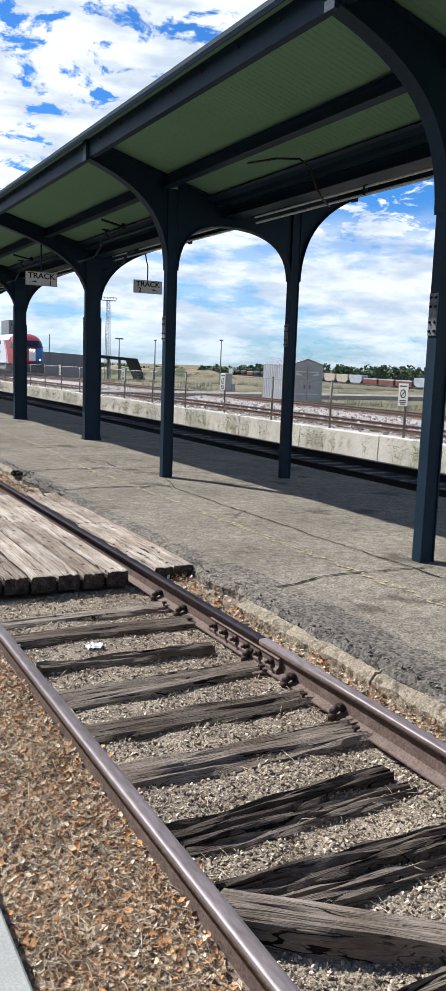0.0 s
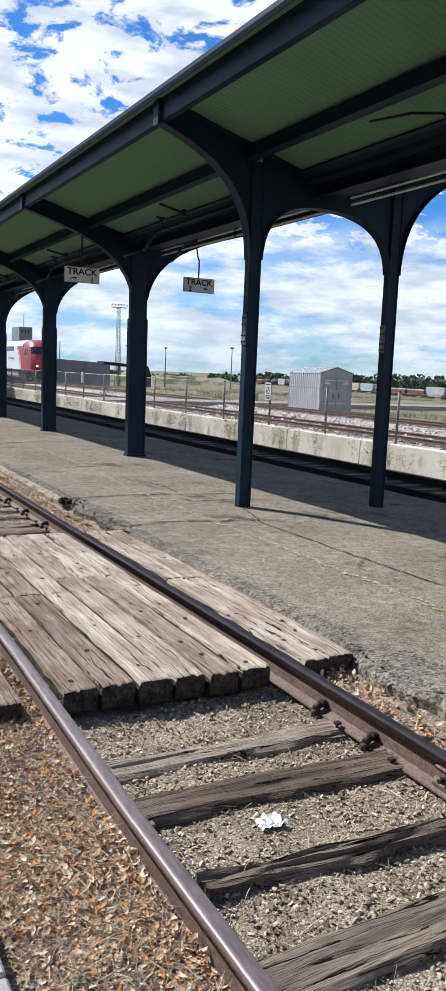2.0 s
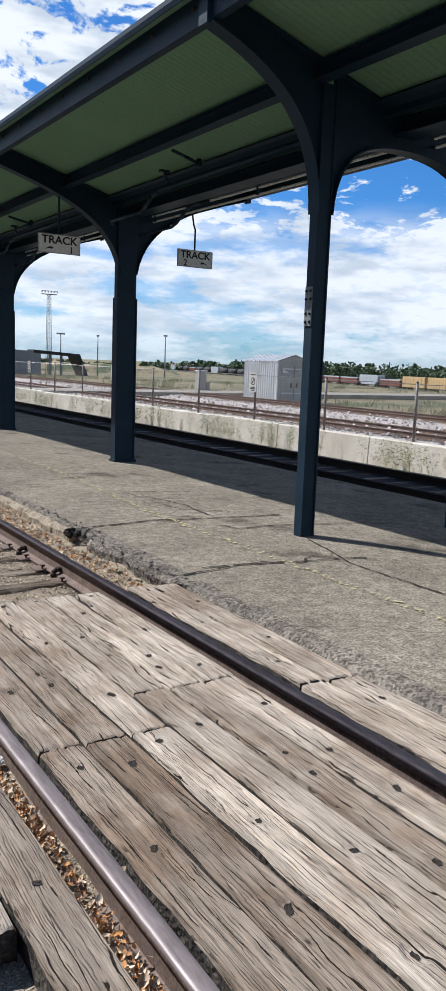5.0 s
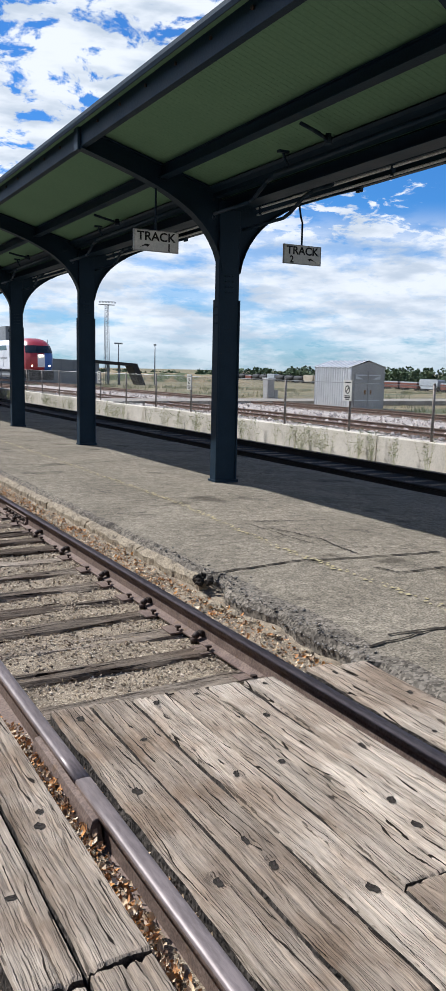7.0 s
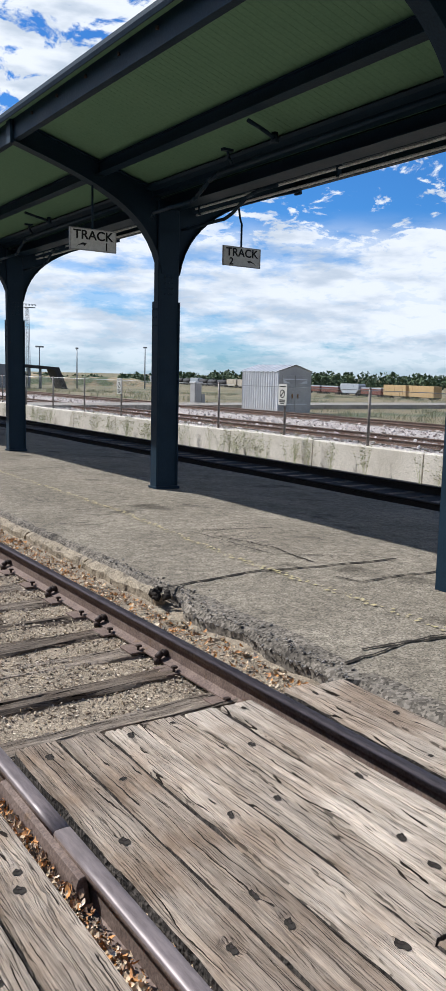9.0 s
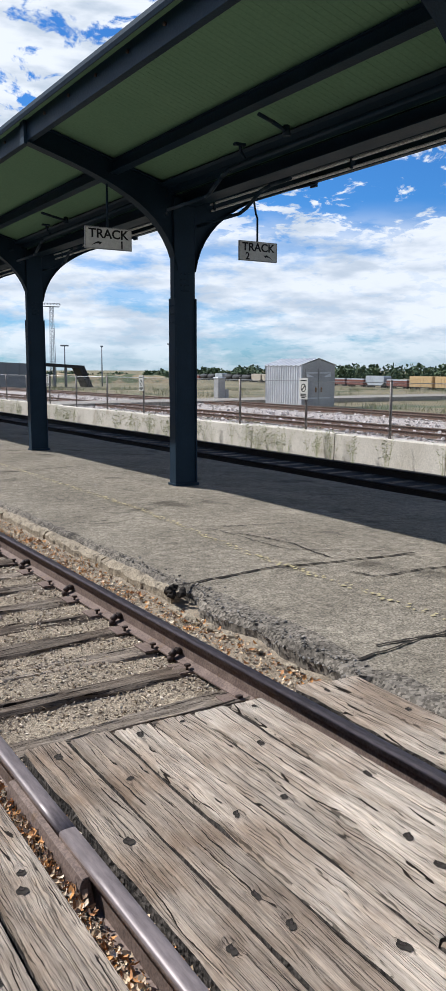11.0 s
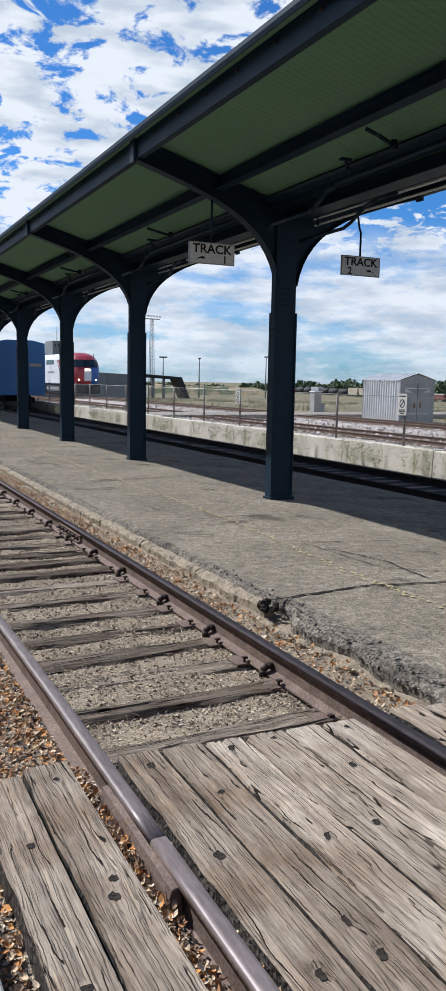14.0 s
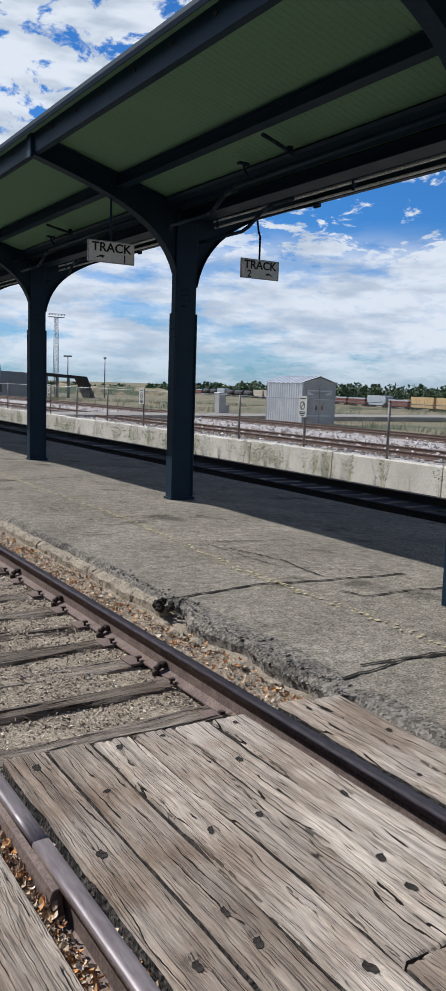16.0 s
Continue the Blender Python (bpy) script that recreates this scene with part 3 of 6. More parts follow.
TIES = [tie_mesh(s, r) for s, r in ((1, 0.7), (2, 1.0), (3, 1.3), (4, 1.7), (5, 1.0), (6, 0.8))]
ROTTEN = [tie_mesh(s, 2.0, 1.2, 0.115, wood_mat=M_ROTTEN) for s in (11, 12, 13)]
rnd = random.Random(4)
TIE_Y = [0.9, 1.42, 6.13, 5.66, 4.58, 4.08, 3.57] + [11.40, 12.0, 12.48, 12.92, 13.42, 13.88, 14.46, 15.0, 15.45, 15.95, 16.42] + [16.93 + 0.51 * k for k in range(84)]
for i, y in enumerate(TIE_Y):
    o = new("tie", TIES[(i * 7 + 2) % 6])
    o.parent = near_track
    far = y > 11
    o.matrix_basis = pose(1.84 + rnd.uniform(-0.05, 0.05), y + rnd.uniform(-0.02, 0.02), (-0.146 if not far else -0.160) - (0.012 if y > 6.2 and y < 7 else 0) + rnd.uniform(-0.012, 0.012), rnd.uniform(-1, 1), 0, rnd.uniform(-2, 2) + (1.2 if i % 3 else -1.5))
for x, y, z, rz, m in ((1.82, 3.06, -0.135, 3, 0), (1.84, 2.93, -0.150, 1, 1), (1.82, 2.56, -0.125, -2, 1), (1.95, 2.41, -0.15, -3, 2), (1.62, 1.86, -0.13, 2, 0), (1.84, 5.06, -0.128, -3, 0), (2.1, 11.28, -0.135, 3, 1)):
    o = new("rotten_tie", ROTTEN[m])
    o["label"] = "rotten splintered piece of dark tie"
    o.parent = near_track
    o.matrix_basis = pose(x, y, z, 0, 0, rz)
o = new("loose_tie", tie_mesh(31, 0.8, 1.25, 0.15))
o["label"] = "loose grey-brown half tie lying askew"
o.parent = near_track
o.matrix_basis = pose(1.66, 2.10, -0.085, 0, 2.0, -36)

# plates, spikes and anchors on the ties
bm = BM()
box(bm, -0.16, 0.16, -0.09, 0.09, 0, 0.014)
plate_me = mesh_of("tie_plate", bm, M_RAILSIDE, 0.003)
bm = BM()
rod(bm, (0, 0, 0), (0, 0, 0.035), 0.009, 6)
box(bm, -0.02, 0.014, -0.014, 0.014, 0.03, 0.045)
spike_me = mesh_of("spike", bm, M_IRON)
bm = BM()
tube(bm, [(0.085, 0.0, -0.01), (0.088, 0.0, 0.03), (0.05, 0.0, 0.062), (0.01, 0.0, 0.05)], 0.024, 6)
anchor_me = mesh_of("rail_anchor", bm, M_IRON)
for i, y in enumerate([v for v in TIE_Y if v < 32]):
    for x in (XL, XR):
        o = new("tie_plate", plate_me)
        o.parent = near_track
        o.matrix_basis = pose(x, y, -0.172)
        for s in (-1, 1):
            p = new("spike", spike_me)
            p.parent = near_track
            p.matrix_basis = pose(x + s * 0.088, y + s * 0.05, -0.166, 0, 0, 0 if s > 0 else 180)
    if i % 2 == 0 or y < 6:
        p = new("rail_anchor", anchor_me)
        p.parent = near_track
        p.matrix_basis = pose(XR, y + 0.17, -0.165, 0, 0, 180)

# bolted joint bars
def joint_bar(x, y, side, length, parent, bolts=4):
    bm = BM()
    s = side
    extrude(bm, [(x + s * 0.012, -0.135), (x + s * 0.05, -0.145), (x + s * 0.052, -0.125), (x + s * 0.030, -0.10), (x + s * 0.030, -0.07), (x + s * 0.040, -0.052), (x + s * 0.014, -0.042)], "y", y - length / 2, y + length / 2)
    jb = part("joint_bar", bm, M_RAILSIDE, parent)
    for k in range(bolts):
        bm = BM()
        yy = y + (k - (bolts - 1) / 2) * length / bolts
        rod(bm, (x + s * 0.02, yy, -0.088), (x + s * 0.060, yy, -0.088), 0.022, 6)
        rod(bm, (x + s * 0.060, yy, -0.088), (x + s * 0.085, yy, -0.088), 0.012, 8)
        part("bolt", bm, M_IRON, jb)


joint_bar(XR, 4.88, -1, 0.95, near_track, 6)
joint_bar(XR, 4.88, 1, 0.95, near_track, 6)
bm = BM()
extrude(bm, [(XL + 0.016, -0.14), (XL - 0.044, -0.15), (XL - 0.042, -0.060), (XL - 0.030, -0.026), (XL - 0.002, -0.022)], "y", 10.06, 10.88)
part("joint_bar", bm, M_RAILSIDE, near_track, bevel=0.004)
joint_bar(XR, 17.2, -1, 0.95, near_track, 6)

# platform of asphalt, with a ragged edge on the near track
def plat_edge(y):
    e = 3.22 if y > 13.2 else 3.18
    if 11.0 < y < 13.4:
        e = 3.14 + 0.12 * noise.noise((y * 1.7, 2, 1)) + 0.1 * math.exp(-((y - 13.1) / 0.25) ** 2)
    elif y < 6.9:
        e = 3.08 + 0.05 * noise.noise((y * 2.3, 2, 1))
    return e + 0.025 * noise.noise((y * 7.0, 0, 0)) + 0.012 * noise.noise((y * 23.0, 0, 0))


def plat_z(x, y):
    return -0.055 * max(0, x - 5.7) + 0.008 * noise.noise((x * 0.7, y * 0.7, 8))


bm = BM()
rows = []
y = -8.0
while y < 130:
    e = plat_edge(y)
    xs = [e, e + 0.04, e + (0.16 if y < 13 else 0.09) + 0.05 * noise.noise((y * 3.1, 4, 4)), (3.52 if y < 8 else 3.37) + 0.10 * noise.noise((y * 1.3, 6, 6)) + 0.04 * noise.noise((y * 8, 6, 6)), 4.2, 5.0, 5.6, 6.2, 7.2, PLAT]
    drop = [-0.055, -0.016, 0, 0, 0, 0, 0, 0, 0, 0]
    rg = [0.016, 0.009, 0.005] + [0] * 7
    top = [bm.verts.new((x, y, plat_z(x, y) + d + r * noise.noise((x * 18, y * 18, 1)))) for x, d, r in zip(xs, drop, rg)]
    rows.append([bm.verts.new((e - 0.02, y, -0.3))] + top + [bm.verts.new((PLAT, y, -0.55))])
    y += 0.06 if y < 24 else 0.6
for r, s in zip(rows, rows[1:]):
    for k in range(len(r) - 1):
        f = bm.faces.new((r[k], r[k + 1], s[k + 1], s[k]))
        yy = r[0].co.y
        wide = yy < 6.6 + 0.3 * noise.noise((yy * 3, 5, 5)) or 11.1 < yy < 12.9
        f.material_index = 1 if k < (4 if wide else 3) else 0
platform = tagged(part("platform", bm, [M_ASPHALT, M_RUBBLE]), "cracked sun-bleached asphalt platform between two tracks", "platform", kind="structure")

# kerb stones
kerb = thing("kerb", "worn tan concrete kerb along the platform edge", "kerb", kind="structure")
rnd = random.Random(9)
spans = [(0.9, 2.25), (2.27, 3.9), (3.92, 5.62), (13.2, 14.6)] + [(14.63 + 1.5 * k, 16.1 + 1.5 * k) for k in range(40)]
for a, b in spans:
    bm = BM()
    n = 40
    x0 = 2.945 if a < 7 else 3.105
    w = 0.09
    rws = []
    for i in range(n + 1):
        y = a + (b - a) * i / n
        q = lambda k: 0.026 * noise.noise((y * 5, k * 3.1, a)) + 0.014 * noise.noise((y * 19, k * 3.1, a))
        rws.append([bm.verts.new(c) for c in ((x0 + q(0) * 0.5, y, -0.3), (x0 + q(1), y, -0.065 + q(2)), (x0 + 0.03 + q(3), y, -0.035 + q(4)), (x0 + w - 0.01, y, -0.02 + q(5) * 0.6), (x0 + w, y, -0.3))])
    for r, s in zip(rws, rws[1:]):
        for k in range(4):
            bm.faces.new((r[k], r[k + 1], s[k + 1], s[k]))
    for r in (rws[0], rws[-1]):
        bm.faces.new(r)
    part("kerb_stone", bm, M_KERB, kerb)
for y, x, r in ((6.05, 2.98, 0.045), (6.3, 3.02, 0.03), (11.5, 3.04, 0.03), (11.9, 3.02, 0.04), (12.2, 3.01, 0.05), (12.45, 3.02, 0.04), (12.7, 3.0, 0.055), (12.95, 3.02, 0.05)):
    bm = BM()
    bmesh.ops.create_icosphere(bm, subdivisions=2, radius=r)
    for v in bm.verts:
        v.co = Vector((v.co.x * 0.9, v.co.y * 2.2, v.co.z * 0.6)) * (1 + 0.7 * noise.noise(v.co * 22 + Vector((y, 0, 0))))
        v.co += Vector((x, y, -0.10))
    part("broken_kerb_piece", bm, M_KERB, kerb)

for k, (x, y, r) in enumerate(((3.10, 13.20, 0.045), (3.16, 13.27, 0.038), (3.06, 13.13, 0.034), (3.14, 13.10, 0.028), (3.20, 13.18, 0.030))):
    bm = BM()
    bmesh.ops.create_icosphere(bm, subdivisions=2, radius=r)
    for v in bm.verts:
        v.co *= 1 + 0.9 * noise.noise(v.co * 30 + Vector((k, 0, 0)))
        v.co += Vector((x, y, -0.02))
    part("broken_asphalt_piece", bm, M_GAP, platform, "loose black lump of broken asphalt")

# cracks: narrow ragged dark strips laid on the asphalt
def crack(pts, w, seed):
    rr = random.Random(seed)
    bm = BM()
    prev = None
    for (x0, y0), (x1, y1) in zip(pts, pts[1:]):
        n = max(3, int(math.hypot(x1 - x0, y1 - y0) / 0.05))
        for i in range(n):
            t = i / n
            x, y = x0 + (x1 - x0) * t, y0 + (y1 - y0) * t
            dx, dy = y1 - y0, x0 - x1
            L = math.hypot(dx, dy)
            j = 0.03 * noise.noise((x * 4, y * 4, seed)) + rr.uniform(-0.007, 0.007)
            ww = w * rr.uniform(0.6, 2.1)
            x, y, dx, dy = x + j * dx / L, y + j * dy / L, dx / L * ww, dy / L * ww
            cur = [bm.verts.new((x - dx, y - dy, plat_z(x, y) + 0.009)), bm.verts.new((x + dx, y + dy, plat_z(x, y) + 0.009))]
            if prev:
                bm.faces.new((prev[0], prev[1], cur[1], cur[0]))
            prev = cur
    return bm


CRACKS = [([(3.21, 13.24), (3.73, 13.33), (4.15, 13.38), (4.76, 13.25), (5.74, 13.12)], 0.010), ([(4.78, 14.8), (4.95, 14.1), (4.88, 13.32)], 0.006), ([(4.67, 12.85), (4.77, 12.63), (5.3, 12.62), (6.9, 12.45)], 0.008),
          ([(4.8, 15.24), (5.49, 15.0), (5.7, 14.99)], 0.005), ([(5.19, 12.0), (4.84, 10.8), (4.86, 9.4), (4.88, 8.1), (4.95, 5.0)], 0.006), ([(3.28, 11.17), (3.92, 11.27), (4.48, 11.17), (5.2, 11.05)], 0.008),
          ([(3.54, 11.31), (4.25, 11.26), (4.48, 11.14), (4.78, 11.34)], 0.007), ([(4.66, 15.2), (4.75, 13.9), (5.5, 13.3)], 0.004), ([(3.55, 16.25), (4.01, 16.18)], 0.006), ([(4.06, 17.04), (5.17, 17.13)], 0.005),
          ([(4.77, 15.18), (5.14, 15.1)], 0.005), ([(3.4, 5.73), (3.97, 5.90), (4.52, 5.88), (5.2, 5.80)], 0.008), ([(3.4, 21.6), (4.6, 21.2), (5.9, 21.5)], 0.008), ([(3.4, 26.2), (4.8, 25.8), (5.9, 26.2)], 0.009)]
for k, (pts, w) in enumerate(CRACKS):
    part("crack", crack(pts, w, k), M_GAP, platform)

# worn yellow line
bm = BM()
rr = random.Random(5)
y = 2.0
while y < 40:
    x = 4.35 + 0.24 * min(1, max(0, (y - 14) / 3))
    ln = rr.uniform(0.008, 0.04)
    if rr.random() < 0.7:
        w = rr.uniform(0.005, 0.019)
        o = rr.uniform(-0.045, 0.045)
        v = [bm.verts.new((x + o + a * w + rr.uniform(-0.01, 0.01), y + b * ln, plat_z(x, y) + 0.009)) for a, b in ((-1, 0), (1, 0), (1, 1), (-1, 1))]
        bm.faces.new(v)
    y += ln * 0.9
part("worn_line", bm, M_YELLOW, platform, "faded yellow safety line worn to flecks")


# ---- scattered stones, leaves and straw ----
def scatter(name, n, place, base_v, base_f, size, mat, seed, label, cat, tilt=1.0, squash=(1, 1, 1)):
    rs = np.random.RandomState(seed)
    bv = np.array(base_v, float) * np.array(squash)
    V, F = [], []
    pts = place(rs, n)
    k = len(bv)
    for i, (x, y, z) in enumerate(pts):
        e = Euler((rs.uniform(-tilt, tilt), rs.uniform(-tilt, tilt), rs.uniform(0, 6.28))).to_matrix()
        m = np.array(e)
        s = size[0] + (size[1] - size[0]) * rs.rand() ** 2.2
        q = bv * (1 + 0.35 * (rs.rand(k, 1) - 0.5))
        V.append((q * s) @ m.T + (x, y, z))
        F.extend([tuple(a + i * k for a in f) for f in base_f])
    me = bpy.data.meshes.new(name)
    me.from_pydata(np.concatenate(V).tolist(), [], F)
    me.materials.append(mat)
    return tagged(new(name, me), label, cat, kind="stuff")


OCT_V = [(1, 0, 0), (-1, 0.1, 0), (0, 1, 0.1), (0.1, -1, 0), (0, 0, 0.8), (0, 0, -0.8), (0.7, 0.7, 0.4), (-0.7, -0.6, 0.35)]
OCT_F = [(0, 6, 4), (6, 2, 4), (2, 1, 4), (1, 7, 4), (7, 3, 4), (3, 0, 4), (0, 2, 6), (2, 0, 5), (1, 2, 5), (3, 1, 5), (0, 3, 5), (1, 3, 7)]
LEAF_V = [(-1, 0, 0.15), (-0.3, 0.5, 0), (0.5, 0.4, 0.1), (1.1, 0, 0.35), (0.4, -0.45, 0.12), (-0.4, -0.5, 0.02), (0, 0, -0.16)]
LEAF_F = [(0, 6, 1), (1, 6, 2), (2, 6, 3), (3, 6, 4), (4, 6, 5), (5, 6, 0)]
STRAW_V = [(-1, 0, 0), (-0.3, 0.015, 0.08), (0.35, -0.01, 0.1), (1, 0.02, 0.02), (0.35, 0.02, 0.1), (-0.3, 0.045, 0.08)]
STRAW_F = [(0, 1, 5), (1, 2, 4, 5), (2, 3, 4)]


def covered(x, y):
    return 6.75 < y < 11.1 and (0.55 < x < 0.965 or 1.19 < x < 2.49 or x > 2.73)


def bed_place(x0, x1, y0, y1, up, pw=1.5, keep=None):
    def place(rs, n):
        out = []
        while len(out) < n:
            x, y = rs.uniform(x0, x1), y0 + (y1 - y0) * rs.rand() ** pw
            if covered(x, y) or keep and not keep(x, y, rs):
                continue
            out.append((x, y, bed_z(x, y) + rs.uniform(0, up)))
        return out
    return place


scatter("gravel", 70000, bed_place(1.13, 2.72, 1.4, 20, 0.008), OCT_V, OCT_F, (0.003, 0.0125), M_STONES, 1, "loose tan and grey gravel between the rails", "gravel", 1.0, (1.2, 0.9, 0.6))
scatter("gravel_beside", 4500, bed_place(0.44, 1.02, 1.4, 16, 0.012), OCT_V, OCT_F, (0.004, 0.016), M_STONES, 2, "loose grey gravel beside the rail", "gravel", 1.0, (1.2, 0.9, 0.6))


def leafy(x, y, rs):
    if (1.03 if y > 6.9 else 1.055) < x < (1.16 if y > 6.9 else 1.12):
        return False
    if x > 1.13:
        return y > 6.8 or rs.rand() < 0.25
    return rs.rand() < 0.6 + 0.4 * (noise.noise((x * 2.5, y * 1.6, 4)) > -0.15)


scatter("dry_leaves", 42000, bed_place(0.44, 1.24, 1.2, 13.5, 0.030, 1.4, leafy), LEAF_V, LEAF_F, (0.006, 0.024), M_LEAVES, 3, "curled dry brown leaves lying along the rail", "leaves", 0.7)


def gap_place(rs, n):
    out = []
    for _ in range(n):
        y = rs.uniform(6.75, 11.2)
        x = rs.uniform(0.968, 1.062) if rs.rand() < 0.6 else rs.uniform(1.155, 1.19)
        out.append((x, y, rs.uniform(-0.125, -0.065) + 0.02 * noise.noise((x * 5, y * 3, 7))))
    return out


scatter("crossing_leaves", 5200, gap_place, LEAF_V, LEAF_F, (0.008, 0.024), M_LEAVES, 14, "orange-brown dry leaves caught between rail and planks", "leaves", 1.2)
scatter("straw", 36000, bed_place(0.44, 1.03, 1.2, 9.5, 0.045, 1.1), STRAW_V, STRAW_F, (0.015, 0.075), M_STRAW, 4, "dry straw and twigs among the leaves", "straw", 0.4)
scatter("kerb_litter", 9500, bed_place(2.68, 3.05, 1.5, 26, 0.04, 1.3), LEAF_V, LEAF_F, (0.008, 0.026), M_LEAVES, 5, "dry leaf litter along the kerb", "leaves", 0.9)
scatter("kerb_straw", 9000, bed_place(2.66, 3.06, 1.5, 26, 0.05, 1.3), STRAW_V, STRAW_F, (0.015, 0.06), M_STRAW, 6, "dry straw along the kerb", "straw", 0.5)
scatter("track_straw", 3500, bed_place(1.15, 2.6, 1.4, 14, 0.025, 1.2), STRAW_V, STRAW_F, (0.02, 0.10), M_STRAW, 7, "stray dry stalks between the rails", "straw", 0.25)


def rubble_place(rs, n):
    out = []
    for _ in range(n):
        y = rs.uniform(1.5, 6.9) if rs.rand() < 0.5 else rs.uniform(11.0, 14.5)
        x = plat_edge(y) - 0.03 + abs(rs.normal(0, 0.09))
        out.append((x, y, (-0.05 if x < plat_edge(y) + 0.03 else 0.0) + rs.uniform(-0.01, 0.006)))
    return out


scatter("asphalt_rubble", 1500, rubble_place, OCT_V, OCT_F, (0.004, 0.015), M_CRUMBS, 8, "dark crumbled asphalt along the broken platform edge", "rubble", 1.0, (1, 1, 0.7))


def crumpled_paper(x, y, z, size, seed):
    bm = BM()
    n = 8
    g = [[bm.verts.new((x + (i / n - 0.5) * size + 0.02 * noise.noise((i, j, seed)), y + (j / n - 0.5) * size * 0.8 + 0.02 * noise.noise((j, i, seed + 4)), z + 0.035 * abs(noise.noise((i * 0.8, j * 0.8, seed + 9))))) for i in range(n + 1)] for j in range(n + 1)]
    for j in range(n):
        for i in range(n):
            bm.faces.new((g[j][i], g[j][i + 1], g[j + 1][i + 1], g[j + 1][i]))
    tagged(part("paper_scrap", bm, M_PAPER), "crumpled white paper scrap lying by the rail", "litter", "paper scraps")


crumpled_paper(1.72, 5.42, -0.178, 0.13, 2.3)
crumpled_paper(1.045, 8.95, -0.100, 0.09, 7.1)

# ---- canopy ----
EDGE, ROOF_EDGE = 2.35, 2.47          # half widths: edge beam, roof
FRAMES_PAIR = [0.0, 6.06, 12.10]
FRAMES_ONE = [18.54, 25.0, 30.9, 36.8, 42.6, 48.5, 54.4, 60.3]
Y0, Y1 = -6.0, 64.0


def soffit_z(d):
    """Height of the soffit, d metres from the axis."""
    return 4.26 + 0.283 * d


canopy = thing("platform_canopy", "dark blue-green steel platform canopy with a pale green soffit", "canopy", at=(0, 0, 0))
for side in (-1, 1):
    a, b = AXIS + side * 0.02, AXIS + side * EDGE
    za, zb = soffit_z(0.02), soffit_z(EDGE)
    # boards across the canopy, a hair apart
    bm = BM()
    n = int((Y1 - Y0) / 0.09)
    prev = None
    for k in range(n):
        y = Y0 + k * 0.09
        for dy, dz in ((0.0, 0.0), (0.0875, 0.0), (0.0876, 0.003), (0.0899, 0.003)):
            cur = (bm.verts.new((a, y + dy, za + dz)), bm.verts.new((b, y + dy, zb + dz)))
            if prev:
                bm.faces.new((prev[0], prev[1], cur[1], cur[0]))
            prev = cur
    part("soffit", bm, M_SOFFIT, canopy, "pale green boarded soffit")
    bm = BM()
    b2 = AXIS + side * ROOF_EDGE
    extrude(bm, [(a, za + 0.034), (b, zb + 0.034), (b2, zb - 0.03), (b2, zb - 0.006), (b, zb + 0.07), (a, za + 0.08)], "y", Y0, Y1)
    part("roof", bm, M_ROOF, canopy)
    # rim under the roof edge
    bm = BM()
    extrude(bm, [(b2 + side * 0.002, zb - 0.085), (b2 + side * 0.014, zb - 0.085), (b2 + side * 0.03, zb - 0.045), (b2 + side * 0.03, zb), (b2 + side * 0.002, zb)], "y", Y0, Y1)
    part("gutter_lip", bm, M_STEEL, canopy)
    bm = BM()
    extrude(bm, [(b + side * 0.003, zb - 0.034), (b2, zb - 0.05), (b2, zb - 0.034), (b + side * 0.003, zb - 0.01)], "y", Y0, Y1)
    part("eave_strip", bm, M_SOFFIT, canopy)
    bm = BM()
    e = AXIS + side * EDGE
    zt, zb_ = soffit_z(EDGE) - 0.008, soffit_z(EDGE) - 0.285
    s = -side
    extrude(bm, [(e, zt), (e + s * 0.09, zt - 0.02), (e + s * 0.09, zt - 0.035), (e + s * 0.012, zt - 0.03), (e + s * 0.012, zb_ + 0.016), (e + s * 0.09, zb_ + 0.012), (e + s * 0.09, zb_), (e, zb_)], "y", Y0, Y1)
    beam = part("edge_beam", bm, M_STEEL, canopy)
    # bolt heads along the beam
    bm = BM()
    rod(bm, (0, 0, 0), (side * 0.022, 0, 0), 0.02, 6)
    head_me = mesh_of("bolt_head", bm, M_IRON)
    for k in range(58):
        o = new("bolt_head", head_me)
        o.parent = beam
        o.matrix_basis = pose(e, Y0 + 0.4 + 0.78 * k, zt - 0.11)
    bm = BM()
    d = 1.12
    p = AXIS + side * d
    z = soffit_z(d) - 0.006
    extrude(bm, [(p - 0.075, z - 0.19), (p + 0.075, z - 0.19), (p + 0.075, z - 0.175), (p + 0.008, z - 0.17), (p + 0.008, z - 0.03), (p + 0.05, z - 0.03), (p + 0.05, z - 0.02), (p - 0.05, z - 0.02), (p - 0.05, z - 0.03), (p - 0.008, z - 0.03), (p - 0.008, z - 0.17), (p - 0.075, z - 0.175)], "y", Y0, Y1)
    part("purlin", bm, M_STEEL, canopy)
    bm = BM()
    p, q = AXIS + side * 0.10, AXIS + side * 0.40
    extrude(bm, [(p, soffit_z(0.10) - 0.016), (q, soffit_z(0.40) - 0.016), (q + side * 0.03, soffit_z(0.42) - 0.05), (q, soffit_z(0.40) - 0.075), (p, soffit_z(0.10) - 0.05)], "y", Y0, Y1)
    part("valley_board", bm, M_STEEL, canopy)
    # stepped moulding by the valley
    bm = BM()
    for d, w, h in ((0.24, 0.10, 0.10),):
        p = AXIS + side * d
        z = soffit_z(d) - 0.012
        box(bm, p - w / 2, p + w / 2, Y0, Y1, z - h, z)
    part("moulding", bm, M_STEEL, canopy)
bm = BM()
z = soffit_z(0)
